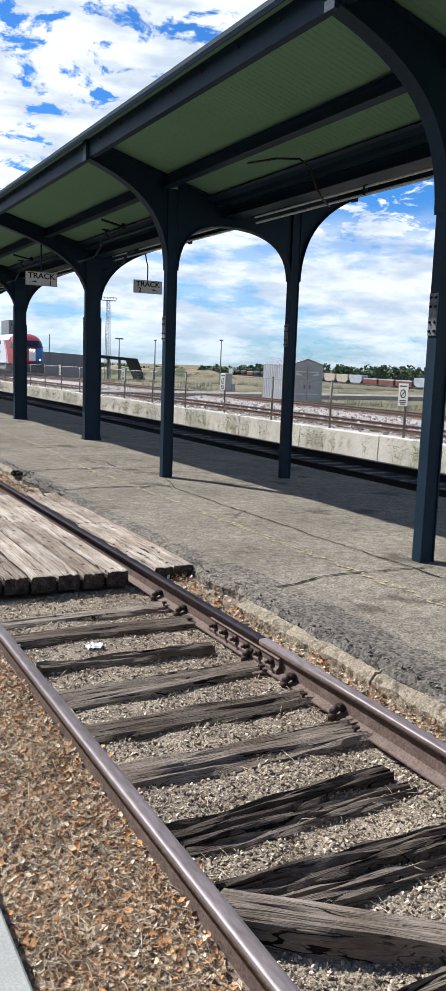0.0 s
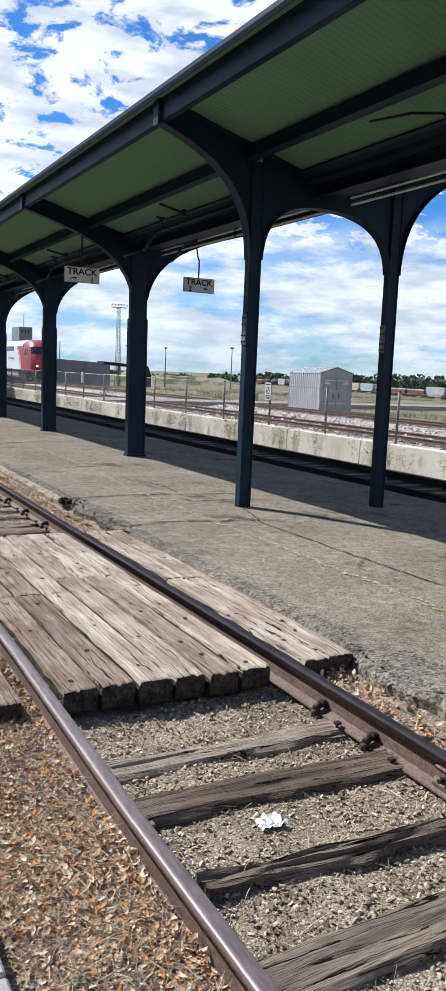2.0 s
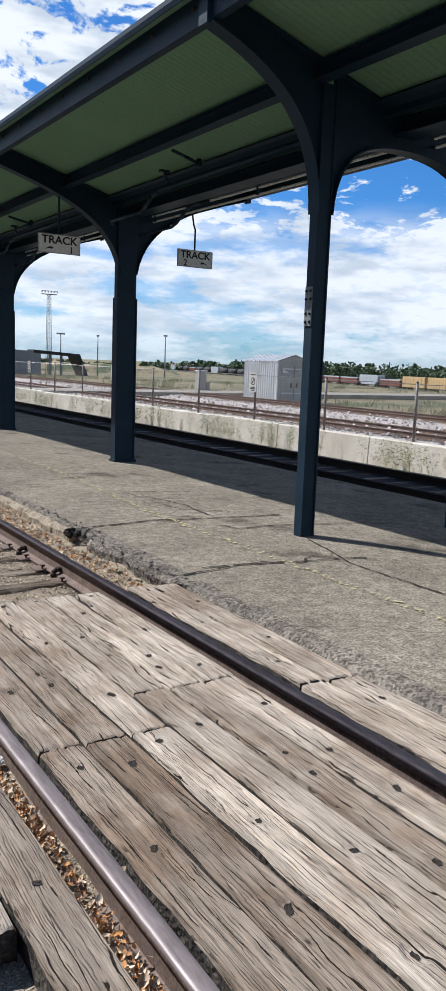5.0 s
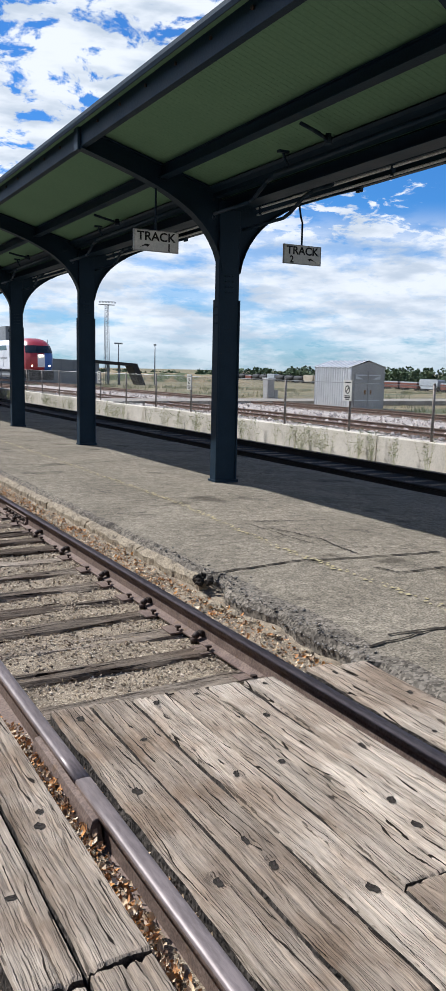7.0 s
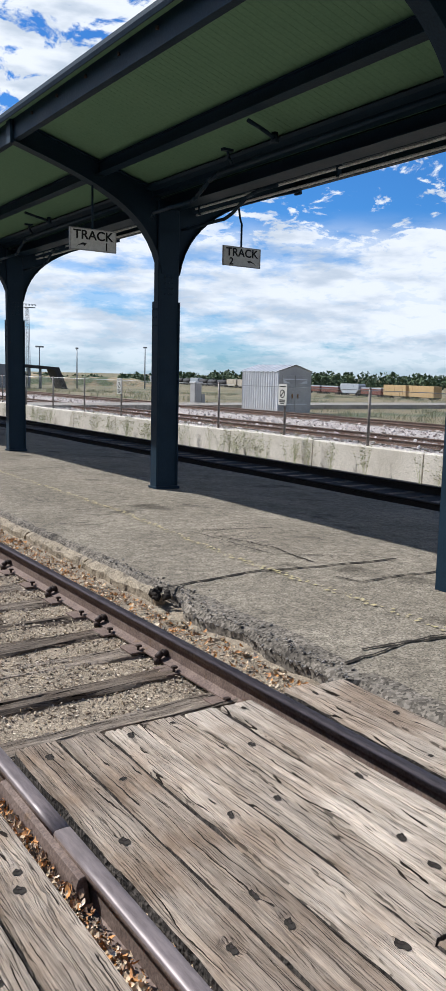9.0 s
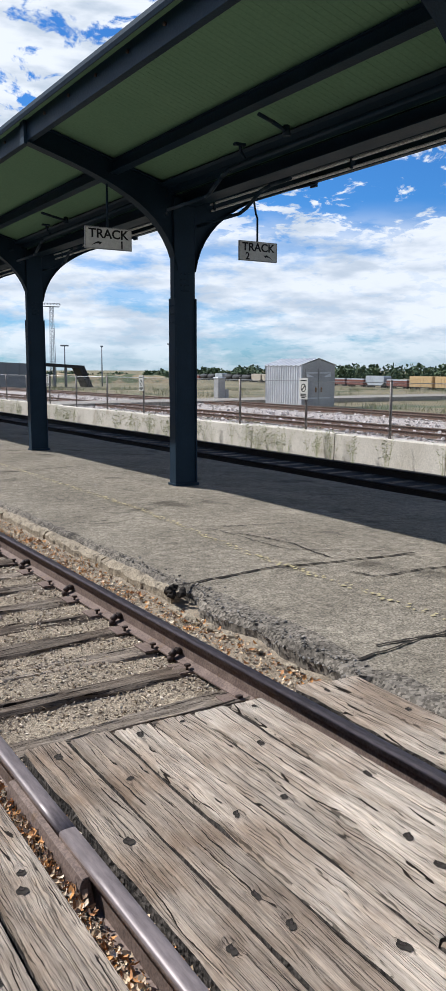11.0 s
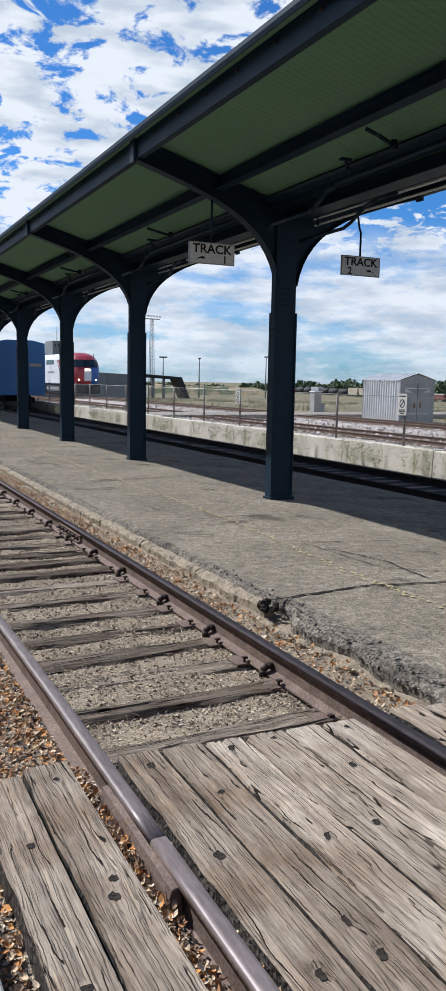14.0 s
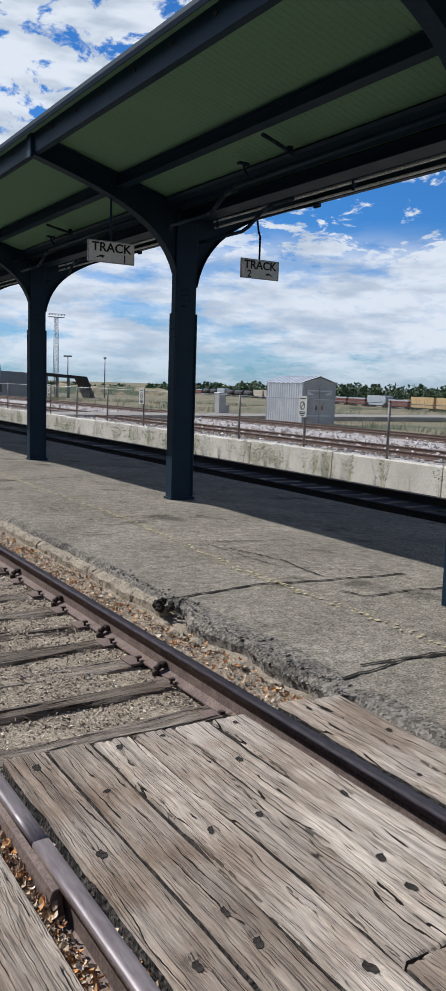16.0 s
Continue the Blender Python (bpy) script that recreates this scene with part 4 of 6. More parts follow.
extrude(bm, [(AXIS - 0.14, z - 0.20), (AXIS + 0.14, z - 0.20), (AXIS + 0.14, z - 0.185), (AXIS + 0.012, z - 0.175), (AXIS + 0.012, z - 0.01), (AXIS - 0.012, z - 0.01), (AXIS - 0.012, z - 0.175), (AXIS - 0.14, z - 0.185)], "y", Y0, Y1)
part("valley_girder", bm, M_STEEL, canopy)


def bezier(a, b, c, d, n=10):
    return [tuple((1 - t) ** 3 * a[i] + 3 * t * (1 - t) ** 2 * b[i] + 3 * t * t * (1 - t) * c[i] + t ** 3 * d[i] for i in (0, 1)) for t in (k / n for k in range(n + 1))]


def web(lower, name, y, parent, wide=0.085):
    """A bracket: a plate between the lower curve and the soffit, with a flange along each edge."""
    bm = BM()
    top = [(x, soffit_z(abs(x - AXIS)) - 0.012) for x, z in lower]
    n = len(lower)
    lo = [[bm.verts.new((x, yy, z)) for x, z in lower] for yy in (y - 0.02, y + 0.02)]
    hi = [[bm.verts.new((x, yy, z)) for x, z in top] for yy in (y - 0.02, y + 0.02)]
    for i in range(n - 1):
        bm.faces.new((lo[0][i], lo[0][i + 1], hi[0][i + 1], hi[0][i]))
        bm.faces.new((lo[1][i], hi[1][i], hi[1][i + 1], lo[1][i + 1]))
    for i in (0, n - 1):
        bm.faces.new((lo[0][i], hi[0][i], hi[1][i], lo[1][i]))
    plate = part(name, bm, M_STEEL, parent)
    for crv, dz in ((lower, 0.0), (top, -0.012)):
        bm = BM()
        q = [[bm.verts.new((x, y + dy, z + dz + ez)) for x, z in crv] for dy, ez in ((-wide, -0.010), (wide, -0.010), (wide, 0.010), (-wide, 0.010))]
        for i in range(n - 1):
            for k in range(4):
                bm.faces.new((q[k][i], q[k][i + 1], q[(k + 1) % 4][i + 1], q[(k + 1) % 4][i]))
        for i in (0, n - 1):
            bm.faces.new([q[k][i] for k in range(4)])
        part("flange", bm, M_STEEL, plate)
    return plate


def rivets(bm, pts, d, r=0.014):
    for p in pts:
        p = Vector(p)
        rod(bm, p, p + Vector(d) * 0.014, r, 6, r * 0.55)


def column_one(y, parent):
    w, dpt = 0.175, 0.07
    cx = AXIS - 0.03
    bm = BM()
    box(bm, cx - w, cx + w, y - dpt, y + dpt, -0.05, 4.18)
    col = part("column", bm, M_STEEL, parent, bevel=0.012)
    # corner angles as on a built-up column
    for s in (-1, 1):
        bm = BM()
        box(bm, cx + s * w - 0.012, cx + s * w + 0.012, y - dpt - 0.022, y + dpt + 0.022, -0.02, 2.75)
        part("flange", bm, M_STEEL, col, bevel=0.003)
    bm = BM()
    rivets(bm, [(cx + dx, y - dpt, z) for dx in (-0.06, 0, 0.06) for z in (2.86, 2.94, 3.02, 3.10)], (0, -1, 0))
    rivets(bm, [(cx - w - 0.012, y + dy, z) for dy in (-0.04, 0.04) for z in (2.4, 2.52, 2.64)], (-1, 0, 0))
    tagged(part("rivets", bm, M_STEEL, col), "small painted rivet heads", kind="stuff")
    for s in (-1, 1):
        low = bezier((AXIS + s * EDGE, 4.63), (AXIS + s * 1.3, 4.33), (AXIS + s * 0.30, 4.06), (AXIS + s * 0.15, 3.15), 16)
        web(low, "bracket", y, parent)
    bm = BM()
    box(bm, cx - w - 0.03, cx + w + 0.03, y - dpt - 0.05, y + dpt + 0.05, -0.03, 0.014)
    part("base_plate", bm, M_STEEL, col)


def column_pair(y, parent):
    for s, cx in ((-1, 5.235), (1, 7.46)):
        bm = BM()
        z0 = -0.04 if s < 0 else -0.12
        # an H section: two flanges and a web
        half = [(-0.085, -0.06), (-0.07, -0.06), (-0.07, -0.045), (0.07, -0.045), (0.07, -0.06), (0.085, -0.06)]
        extrude(bm, [(cx + p, y + q) for p, q in half + [(p, -q) for p, q in half[::-1]]], "z", z0, 4.38)
        col = part("column", bm, M_STEEL, parent)
        bm = BM()
        box(bm, cx - 0.098, cx - 0.0855, y - 0.055, y + 0.055, 2.12, 2.5)
        sp = part("splice_plate", bm, M_SPLICE, col, "pale worn splice plate", 0.002)
        bm = BM()
        rivets(bm, [(cx - 0.098, y + dy, z) for dy in (-0.032, 0.032) for z in (2.16, 2.24, 2.38, 2.46)], (-1, 0, 0), 0.017)
        tagged(part("rivets", bm, M_BLACK, sp), "small black rivet heads", kind="stuff")
        low = bezier((AXIS + s * EDGE, 4.63), (cx + s * 0.5, 4.36), (cx + s * 0.1, 3.95), (cx + s * 0.09, 3.2), 16)
        web(low, "bracket", y, parent)
        low = bezier((AXIS, 3.93), (AXIS + s * 0.45, 3.93), (cx - s * 0.12, 3.85), (cx - s * 0.09, 3.2), 14)
        web(low, "bracket", y, parent)


for y in FRAMES_ONE + FRAMES_PAIR:
    for side in (-1, 1):
        bm = BM()
        e = AXIS + side * (EDGE + 0.004)
        a, b = sorted((e, e + side * 0.045))
        box(bm, a, b, y - 0.075, y + 0.075, soffit_z(EDGE) - 0.33, soffit_z(EDGE) - 0.04)
        part("end_plate", bm, M_STEEL, canopy, bevel=0.004)
for y in FRAMES_ONE:
    column_one(y, canopy)
for y in FRAMES_PAIR:
    column_pair(y, canopy)

# conduits under the valley
conduits = thing("conduit_run", "three pale conduits running beneath the canopy valley", "conduit", at=(0.26, 0, 0))
for x, z, r in ((6.40, 4.22, 0.015), (6.42, 4.13, 0.015), (6.44, 4.045, 0.017)):
    bm = BM()
    tube(bm, [(x, Y0, z), (x, Y1, z)], r, 6)
    part("conduit", bm, M_PIPE, conduits)
for y in [Y0 + 3.05 * k for k in range(23)]:
    bm = BM()
    box(bm, 6.40, 6.46, y - 0.015, y + 0.015, 4.03, 4.34)
    part("hanger", bm, M_STEEL, conduits)
for k, y in enumerate(FRAMES_ONE[:5]):
    bend = thing("bent_conduit", "dark painted conduit bending round the column head", "conduit", "bent conduits", at=(0.26, 0, 0))
    bm = BM()
    tube(bm, [(5.62, y - 0.15, 3.90), (5.45, y - 0.5, 3.89), (5.45, y - 1.5, 3.89), (5.45, y - 1.62, 3.93), (5.45, y - 1.9, 4.07), (5.45, y - 2.1, 4.12), (5.45, y - 6.2, 4.14)], 0.026, 8)
    part("pipe", bm, M_STEEL, bend)
    bm = BM()
    tube(bm, [(6.12, y - 0.15, 3.78), (6.1, y - 1.3, 3.78), (6.08, y - 1.5, 3.82), (6.0, y - 1.95, 3.95), (5.98, y - 2.2, 3.975), (5.98, y - 2.6, 3.98)], 0.024, 8)
    part("pipe", bm, M_STEEL, bend)
    bm = BM()
    tube(bm, [(5.36, y - 2.43, 4.33), (5.38, y - 2.43, 4.24), (5.43, y - 2.44, 4.16)], 0.018, 6)
    box(bm, 5.29, 5.43, y - 2.46, y - 2.40, 4.30, 4.33)
    part("hook", bm, M_STEEL, bend)
    arm = thing("lamp_arm", "short dark empty lamp bracket under the soffit", "bracket", "lamp brackets", at=(0.26, 0, 0))
    bm = BM()
    tube(bm, [(4.90, y - 3.5, 4.32), (5.1, y - 3.45, 4.29), (5.40, y - 3.3, 4.27)], 0.022, 8)
    part("arm", bm, M_STEEL, arm)
    bm = BM()
    rod(bm, (5.40, y - 3.3, 4.22), (5.40, y - 3.3, 4.33), 0.05, 10, 0.035)
    part("socket", bm, M_STEEL, arm)
cable = thing("hanging_cable", "black cable sagging from the soffit", "cable", at=(0.26, 0.3, 0))
bm = BM()
tube(bm, [(4.98, 9.5, 4.33), (5.10, 9.0, 4.31), (5.28, 8.75, 4.28), (5.5, 8.85, 4.22), (5.8, 9.15, 4.08), (6.2, 9.5, 3.98), (6.4, 9.7, 4.0)], 0.014, 6)
part("cable_run", bm, M_BLACK, cable)


# ---- hanging track signs ----
def lettering(text, size, m, mat, parent):
    cu = bpy.data.curves.new("lettering", "FONT")
    cu.body, cu.size, cu.extrude, cu.offset = text, size, 0.0015, size * 0.022
    cu.align_x, cu.align_y = "CENTER", "CENTER"
    tmp = new("lettering", cu)
    dg = bpy.context.evaluated_depsgraph_get()
    me = bpy.data.meshes.new_from_object(tmp.evaluated_get(dg))
    bpy.data.objects.remove(tmp)
    me.materials.clear()
    me.materials.append(mat)
    ob = new("lettering", me)
    ob.parent = parent
    ob.matrix_basis = m
    return ob


def track_sign(x, y, z, number, flip, rod_top):
    """A small enamel sign on a rod; x, z: its middle."""
    s = thing("track_sign", "white enamel sign reading TRACK %s with black letters and an arrow" % number, "sign", "track signs", at=(x, y, z))
    bm = BM()
    box(bm, -0.35, 0.35, -0.012, 0.012, -0.145, 0.145)
    part("panel", bm, M_SIGN, s, bevel=0.004)
    for a, b, c, d in ((-0.35, 0.35, 0.135, 0.147), (-0.35, 0.35, -0.147, -0.135), (-0.352, -0.34, -0.147, 0.147), (0.34, 0.352, -0.147, 0.147)):
        bm = BM()
        box(bm, a, b, -0.016, 0.016, c, d)
        part("border", bm, M_GREYEDGE, s)
    lettering("TRACK", 0.185, pose(0, -0.0145, 0.055, 90, 0, 0) @ Matrix.Diagonal((1.0, 0.92, 1, 1)), M_BLACK, s)
    lettering(number, 0.15, pose(0.2 * flip, -0.0145, -0.082, 90, 0, 0), M_BLACK, s)
    bm = BM()
    f = -flip
    pts = [(f * 0.10, -0.055), (f * 0.16, -0.045), (f * 0.22, -0.075), (f * 0.275, -0.12), (f * 0.235, -0.092), (f * 0.19, -0.078), (f * 0.15, -0.075), (f * 0.135, -0.09)]
    pts = pts if f > 0 else pts[::-1]
    extrude(bm, pts, "y", -0.0145, -0.012)
    part("arrow", bm, M_BLACK, s)
    bm = BM()
    tube(bm, [(0, 0.02, -0.14), (0, 0.02, rod_top - z)] if flip > 0 else [(0, 0.02, -0.14), (0, 0.02, 0.50), (-0.03, 0.02, 0.57), (-0.09, 0.02, rod_top - z)], 0.016, 8)
    part("hanger_rod", bm, M_STEEL, s)
    return s


track_sign(5.04, 18.56, 3.515, "1", 1, 4.42)
track_sign(7.56, 18.56, 3.525, "2", -1, 4.40)

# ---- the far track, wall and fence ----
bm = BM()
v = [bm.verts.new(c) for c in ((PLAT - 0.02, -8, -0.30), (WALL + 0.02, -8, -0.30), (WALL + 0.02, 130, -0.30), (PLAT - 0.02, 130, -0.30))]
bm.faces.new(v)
tagged(part("far_trackbed", bm, M_BED2), "gravel bed of the second track, canopy shade darkened into its colour", "track bed", kind="structure")
track_two = thing("second_track", "rusty second track, the canopy's shade darkened into its rails", "railway track")
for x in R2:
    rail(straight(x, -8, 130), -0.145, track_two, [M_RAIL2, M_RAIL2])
for k in range(110):
    o = new("tie", TIES[k % 6])
    o.parent = track_two
    o.matrix_basis = pose(sum(R2) / 2, -4 + k * 0.55, -0.292)

wall_low = thing("low_wall", "low weathered concrete wall with streaks and open joints", "wall", kind="structure")
y = -8.0
k = 0
while y < 110:
    ln = 3.35
    bm = BM()
    h = 0.29 + 0.012 * math.sin(k * 2.3)
    extrude(bm, [(WALL, -0.5), (WALL + 0.34, -0.5), (WALL + 0.30, h - 0.02), (WALL + 0.28, h), (WALL + 0.05, h), (WALL + 0.03, h - 0.02)], "y", y + 0.012, y + ln - 0.012)
    part("wall_block", bm, M_WALL, wall_low, bevel=0.004)
    y += ln
    k += 1

fence = thing("chain_link_fence", "chain-link fence on thin rusty posts along the wall", "fence")
FY = [11.86 + 2.88 * k for k in range(26)]
FZ = 1.48
for y in FY:
    bm = BM()
    rod(bm, (WALL + 0.15, y, 0.26), (WALL + 0.15, y, FZ), 0.03, 8)
    rod(bm, (WALL + 0.15, y, FZ), (WALL + 0.15, y, FZ + 0.03), 0.036, 8, 0.012)
    part("post", bm, M_POST, fence)
bm = BM()
rod(bm, (WALL + 0.15, FY[0], FZ - 0.03), (WALL + 0.15, FY[-1], FZ - 0.03), 0.008, 5)
rod(bm, (WALL + 0.15, FY[0], 0.34), (WALL + 0.15, FY[-1], 0.34), 0.005, 5)
part("top_wire", bm, M_WIRE, fence)
V, F = [], []
x = WALL + 0.115
h = FZ - 0.33
y = FY[0] - h
w = 0.0022
while y < FY[-1]:
    for s in (1, -1):
        a, b = (y, 0.30), (y + h, FZ - 0.03)
        if s < 0:
            a, b = (y, FZ - 0.03), (y + h, 0.30)
        n = len(V)
        V += [(x, a[0] - w, a[1]), (x, a[0] + w, a[1]), (x, b[0] + w, b[1]), (x, b[0] - w, b[1])]
        F.append((n, n + 1, n + 2, n + 3))
    y += 0.075
me = bpy.data.meshes.new("wire_mesh")
me.from_pydata(V, [], F)
me.materials.append(M_WIRE)
o = new("wire_mesh", me)
o.parent = fence
tagged(o, "fine grey diamond wire mesh", kind="stuff")


def warning_sign(y, z):
    s = thing("warning_sign", "small white no-entry notice wired to the fence", "sign", "fence notices", at=(WALL + 0.08, y, z))
    bm = BM()
    box(bm, -0.006, 0.006, -0.16, 0.16, -0.25, 0.25)
    part("panel", bm, M_SIGN, s)
    bm = BM()
    n = 20
    for i in range(n):
        a, b = i * math.tau / n, (i + 1) * math.tau / n
        q = [bm.verts.new((-0.0085, r * math.cos(t), 0.02 + r * math.sin(t))) for r, t in ((0.10, a), (0.10, b), (0.075, b), (0.075, a))]
        bm.faces.new(q)
    part("ring", bm, M_BLACK, s)
    bm = BM()
    extrude(bm, [(-0.075, 0.075), (-0.055, 0.095), (0.075, -0.035), (0.055, -0.055)], "x", -0.0085, -0.0075)
    part("slash", bm, M_BLACK, s)
    for zz, ww in ((0.19, 0.12), (-0.13, 0.11), (-0.17, 0.12), (-0.21, 0.08)):
        bm = BM()
        box(bm, -0.0085, -0.0075, -ww, ww, zz - 0.012, zz + 0.012)
        part("bar", bm, M_BLACK, s)


for y, z in ((14.76, 1.27), (23.40, 1.27), (32.04, 1.27), (40.68, 1.27)):
    warning_sign(y, z)


# weeds before the wall
def weeds():
    rs = np.random.RandomState(3)
    V, F = [], []
    for c in range(210):
        y0 = 9 + 52 * rs.rand()
        if noise.noise((y0 * 0.6, 1, 1)) < -0.18:
            continue
        x0 = 11.4 + 0.62 * rs.rand()
        hh = 0.15 + 0.34 * rs.rand()
        for s in range(7):
            ax, ay = rs.normal(0, 0.30), rs.normal(0, 0.38)
            p0 = np.array((x0, y0, -0.3))
            p1 = p0 + np.array((ax * 0.4, ay * hh, hh + 0.3))
            n = len(V)
            V += [tuple(p0 + (0, -0.004, 0)), tuple(p0 + (0, 0.004, 0)), tuple(p1)]
            F.append((n, n + 1, n + 2))
            for k in range(14):
                t = 0.3 + 0.7 * rs.rand()
                q = p0 + (p1 - p0) * t + rs.normal(0, 0.015, 3)
                d = rs.normal(0, 1, 3)
                d /= np.linalg.norm(d)
                d[2] = abs(d[2]) * 0.6
                ln = 0.03 + 0.05 * rs.rand()
                e = np.cross(d, rs.normal(0, 1, 3))
                e = e / np.linalg.norm(e) * 0.007
                n = len(V)
                V += [tuple(q), tuple(q + d * ln * 0.5 + e), tuple(q + d * ln), tuple(q + d * ln * 0.5 - e)]
                F.append((n, n + 1, n + 2, n + 3))
    me = bpy.data.meshes.new("weeds")
    me.from_pydata([tuple(map(float, c)) for c in V], [], F)
    me.materials.append(M_WEED)
    tagged(new("weeds", me), "dry yellow-green weeds growing at the foot of the wall", "weeds", kind="stuff")


weeds()

# ---- the main line beyond the fence ----
for n, (a, b) in enumerate((R3, R4)):
    bm = BM()
    m = (a + b) / 2
    rws = []
    y = -20.0
    while y < 260:
        q = lambda i: 0.05 * noise.noise((i * 3.3, y * 0.9, n))
        zz = min(0, ground_z(m, y) + 0.42)
        rws.append([bm.verts.new((m + dx + q(i), y, zz + z + q(i + 9) * 0.6)) for i, (dx, z) in enumerate(((-3.4, -0.5), (-2.2, -0.36), (-1.5, -0.29), (0, -0.29), (1.5, -0.29), (2.2, -0.36), (3.4, -0.5)))])
        y += 1.0 if y < 70 else 5.0
    for r, s in zip(rws, rws[1:]):
        for k in range(6):
            bm.faces.new((r[k], r[k + 1], s[k + 1], s[k]))
    tagged(part("ballast", bm, M_BALLAST), "pinkish crushed stone ballast under the main line", "ballast", kind="structure")
    t = thing("main_line_track", "rusty main line track on dark ties in pale ballast", "railway track", "main line tracks")
    for x in (a, b):
        rail(straight(x, -20, 130), -0.12, t, [M_RUST2, M_RUST2])
    V, F = [], []
    yy = -18.0
    while yy < 90:
        k = len(V)
        for dx in (-1.25, 1.25):
            for dy in (-0.11, 0.11):
                for dz in (-0.36, -0.27):
                    V.append((m + dx, yy + dy, dz))
        F += [(k + 1, k + 5, k + 7, k + 3), (k, k + 1, k + 3, k + 2), (k + 4, k + 6, k + 7, k + 5), (k, k + 4, k + 5, k + 1), (k + 2, k + 3, k + 7, k + 6)]
        yy += 0.55
    me = bpy.data.meshes.new("ties")
    me.from_pydata(V, [], F)
    me.materials.append(M_TIE)
    o = new("ties", me)
    o.parent = t
    tagged(o, "dark wooden ties", kind="stuff")


def ballast_place(rs, n):
    out = []
    for _ in range(n):
        k = rs.randint(3)
        x = (rs.uniform(15.0, 18.0), rs.uniform(19.9, 24.7), rs.uniform(18.4, 19.6))[k]
        d = min(abs(x - 18.95), abs(x - 25.75))
        y = 12 + 60 * rs.rand() ** 1.4
        out.append((x, y, -0.28 - 0.12 * max(0, d - 1.5) / 1.5 + rs.uniform(-0.02, 0.04)))
    return out


scatter("ballast_stones", 9000, ballast_place, OCT_V, OCT_F, (0.035, 0.10), M_BSTONE, 12, "pale pink and grey ballast stones", "gravel", 1.0, (1, 1, 0.8))

bm = BM()
box(bm, 15.2, 78, 49.8, 53.6, -0.4, -0.125)
tagged(part("road", bm, M_ROAD), "grey asphalt service road crossing the main line", "road", kind="structure")


# ---- metal shed and cabinet ----
def shed():
    s = thing("metal_shed", "small galvanised corrugated shed with double doors", "shed")
    x0, x1, y0, y1, zb, ze, zp = 28.35, 30.75, 44.75, 48.15, -0.42, 1.95, 2.28
    xm = (x0 + x1) / 2
    bm = BM()
    box(bm, x0 - 0.2, x1 + 0.2, y0 - 0.2, y1 + 0.2, zb - 0.2, zb + 0.05)
    part("footing", bm, M_KERB, s)
    for x, sg in ((x0, -1), (x1, 1)):
        bm = BM()
        y = y0 + 0.02
        pts = []
        k = 0
        while y < y1 - 0.02:
            d = 0.045 if k % 4 in (1, 2) else 0.0
            pts.append((x + sg * d, y))
            y += 0.055
            k += 1
        low = [bm.verts.new((a, b, zb)) for a, b in pts]
        hi = [bm.verts.new((a, b, ze)) for a, b in pts]
        for i in range(len(pts) - 1):
            bm.faces.new((low[i], low[i + 1], hi[i + 1], hi[i]))
        part("side_wall", bm, M_GALV, s)
    for y in (y0, y1):
        bm = BM()
        extrude(bm, [(x0, zb), (x1, zb), (x1, ze), (xm, zp), (x0, ze)], "y", y - 0.02, y + 0.02)
        part("gable_wall", bm, M_SHEDFRONT, s)
    for a, b, za, zc in ((x0 - 0.08, xm, ze - 0.02, zp + 0.03), (x1 + 0.08, xm, ze - 0.02, zp + 0.03)):
        bm = BM()
        y = y0 - 0.08
        k = 0
        rows = []
        while y < y1 + 0.1:
            d = 0.05 if k % 8 in (0, 1) else 0.0
            rows.append((bm.verts.new((a, y, za + d)), bm.verts.new((b, y, zc + d))))
            y += 0.055
            k += 1
        for r, q in zip(rows, rows[1:]):
            bm.faces.new((r[0], r[1], q[1], q[0]))
        part("roof", bm, M_GALV, s)
    for sg in (-1, 1):
        bm = BM()
        a, b = sorted((xm + sg * 0.02, xm + sg * 0.92))
        box(bm, a, b, y0 - 0.055, y0 - 0.024, zb + 0.08, 1.75)
        d = part("door", bm, M_SHEDFRONT, s, bevel=0.006)
        bm = BM()
        box(bm, xm + sg * 0.2 - 0.05, xm + sg * 0.2 + 0.05, y0 - 0.10, y0 - 0.056, 0.46, 0.72)
        part("latch", bm, M_BRASS, d, "rusty brown latch", 0.01)
        for zz in (1.5, 0.1):
            bm = BM()
            box(bm, a + 0.05, b - 0.05, y0 - 0.068, y0 - 0.056, zz, zz + 0.06)
            part("hinge_bar", bm, M_GALV, d)
        bm = BM()
        extrude(bm, [(xm + sg * 0.35, 1.3), (xm + sg * 0.85, 1.3), (xm + sg * 0.85, 1.5)], "y", y0 - 0.085, y0 - 0.056)
        part("vent_hood", bm, M_GALV, d)
    bm = BM()
    box(bm, x0 - 0.03, x0 + 0.05, y0 - 0.05, y0 + 0.05, zb, ze)
    part("corner_trim", bm, M_GALV, s)


shed()
cab = thing("signal_cabinet", "pale grey metal signal cabinet on a concrete base", "cabinet", at=(28.8, 54.1, -0.42))
bm = BM()
box(bm, -0.26, 0.26, -0.3, 0.3, 0.25, 1.55)
part("body", bm, M_SHEDFRONT, cab, bevel=0.02)
bm = BM()
box(bm, -0.22, 0.22, -0.325, -0.302, 0.35, 1.45)
part("door", bm, M_SHEDFRONT, cab, bevel=0.01)
bm = BM()
box(bm, -0.30, 0.30, -0.35, 0.35, 1.55, 1.62)
part("roof", bm, M_GALV, cab, bevel=0.01)
bm = BM()
box(bm, -0.32, 0.32, -0.36, 0.36, 0, 0.26)
part("base", bm, M_KERB, cab, bevel=0.01)
bm = BM()
box(bm, 0.34, 0.6, -0.2, 0.2, 0, 0.85)
part("side_box", bm, M_SHEDFRONT, cab, bevel=0.01)


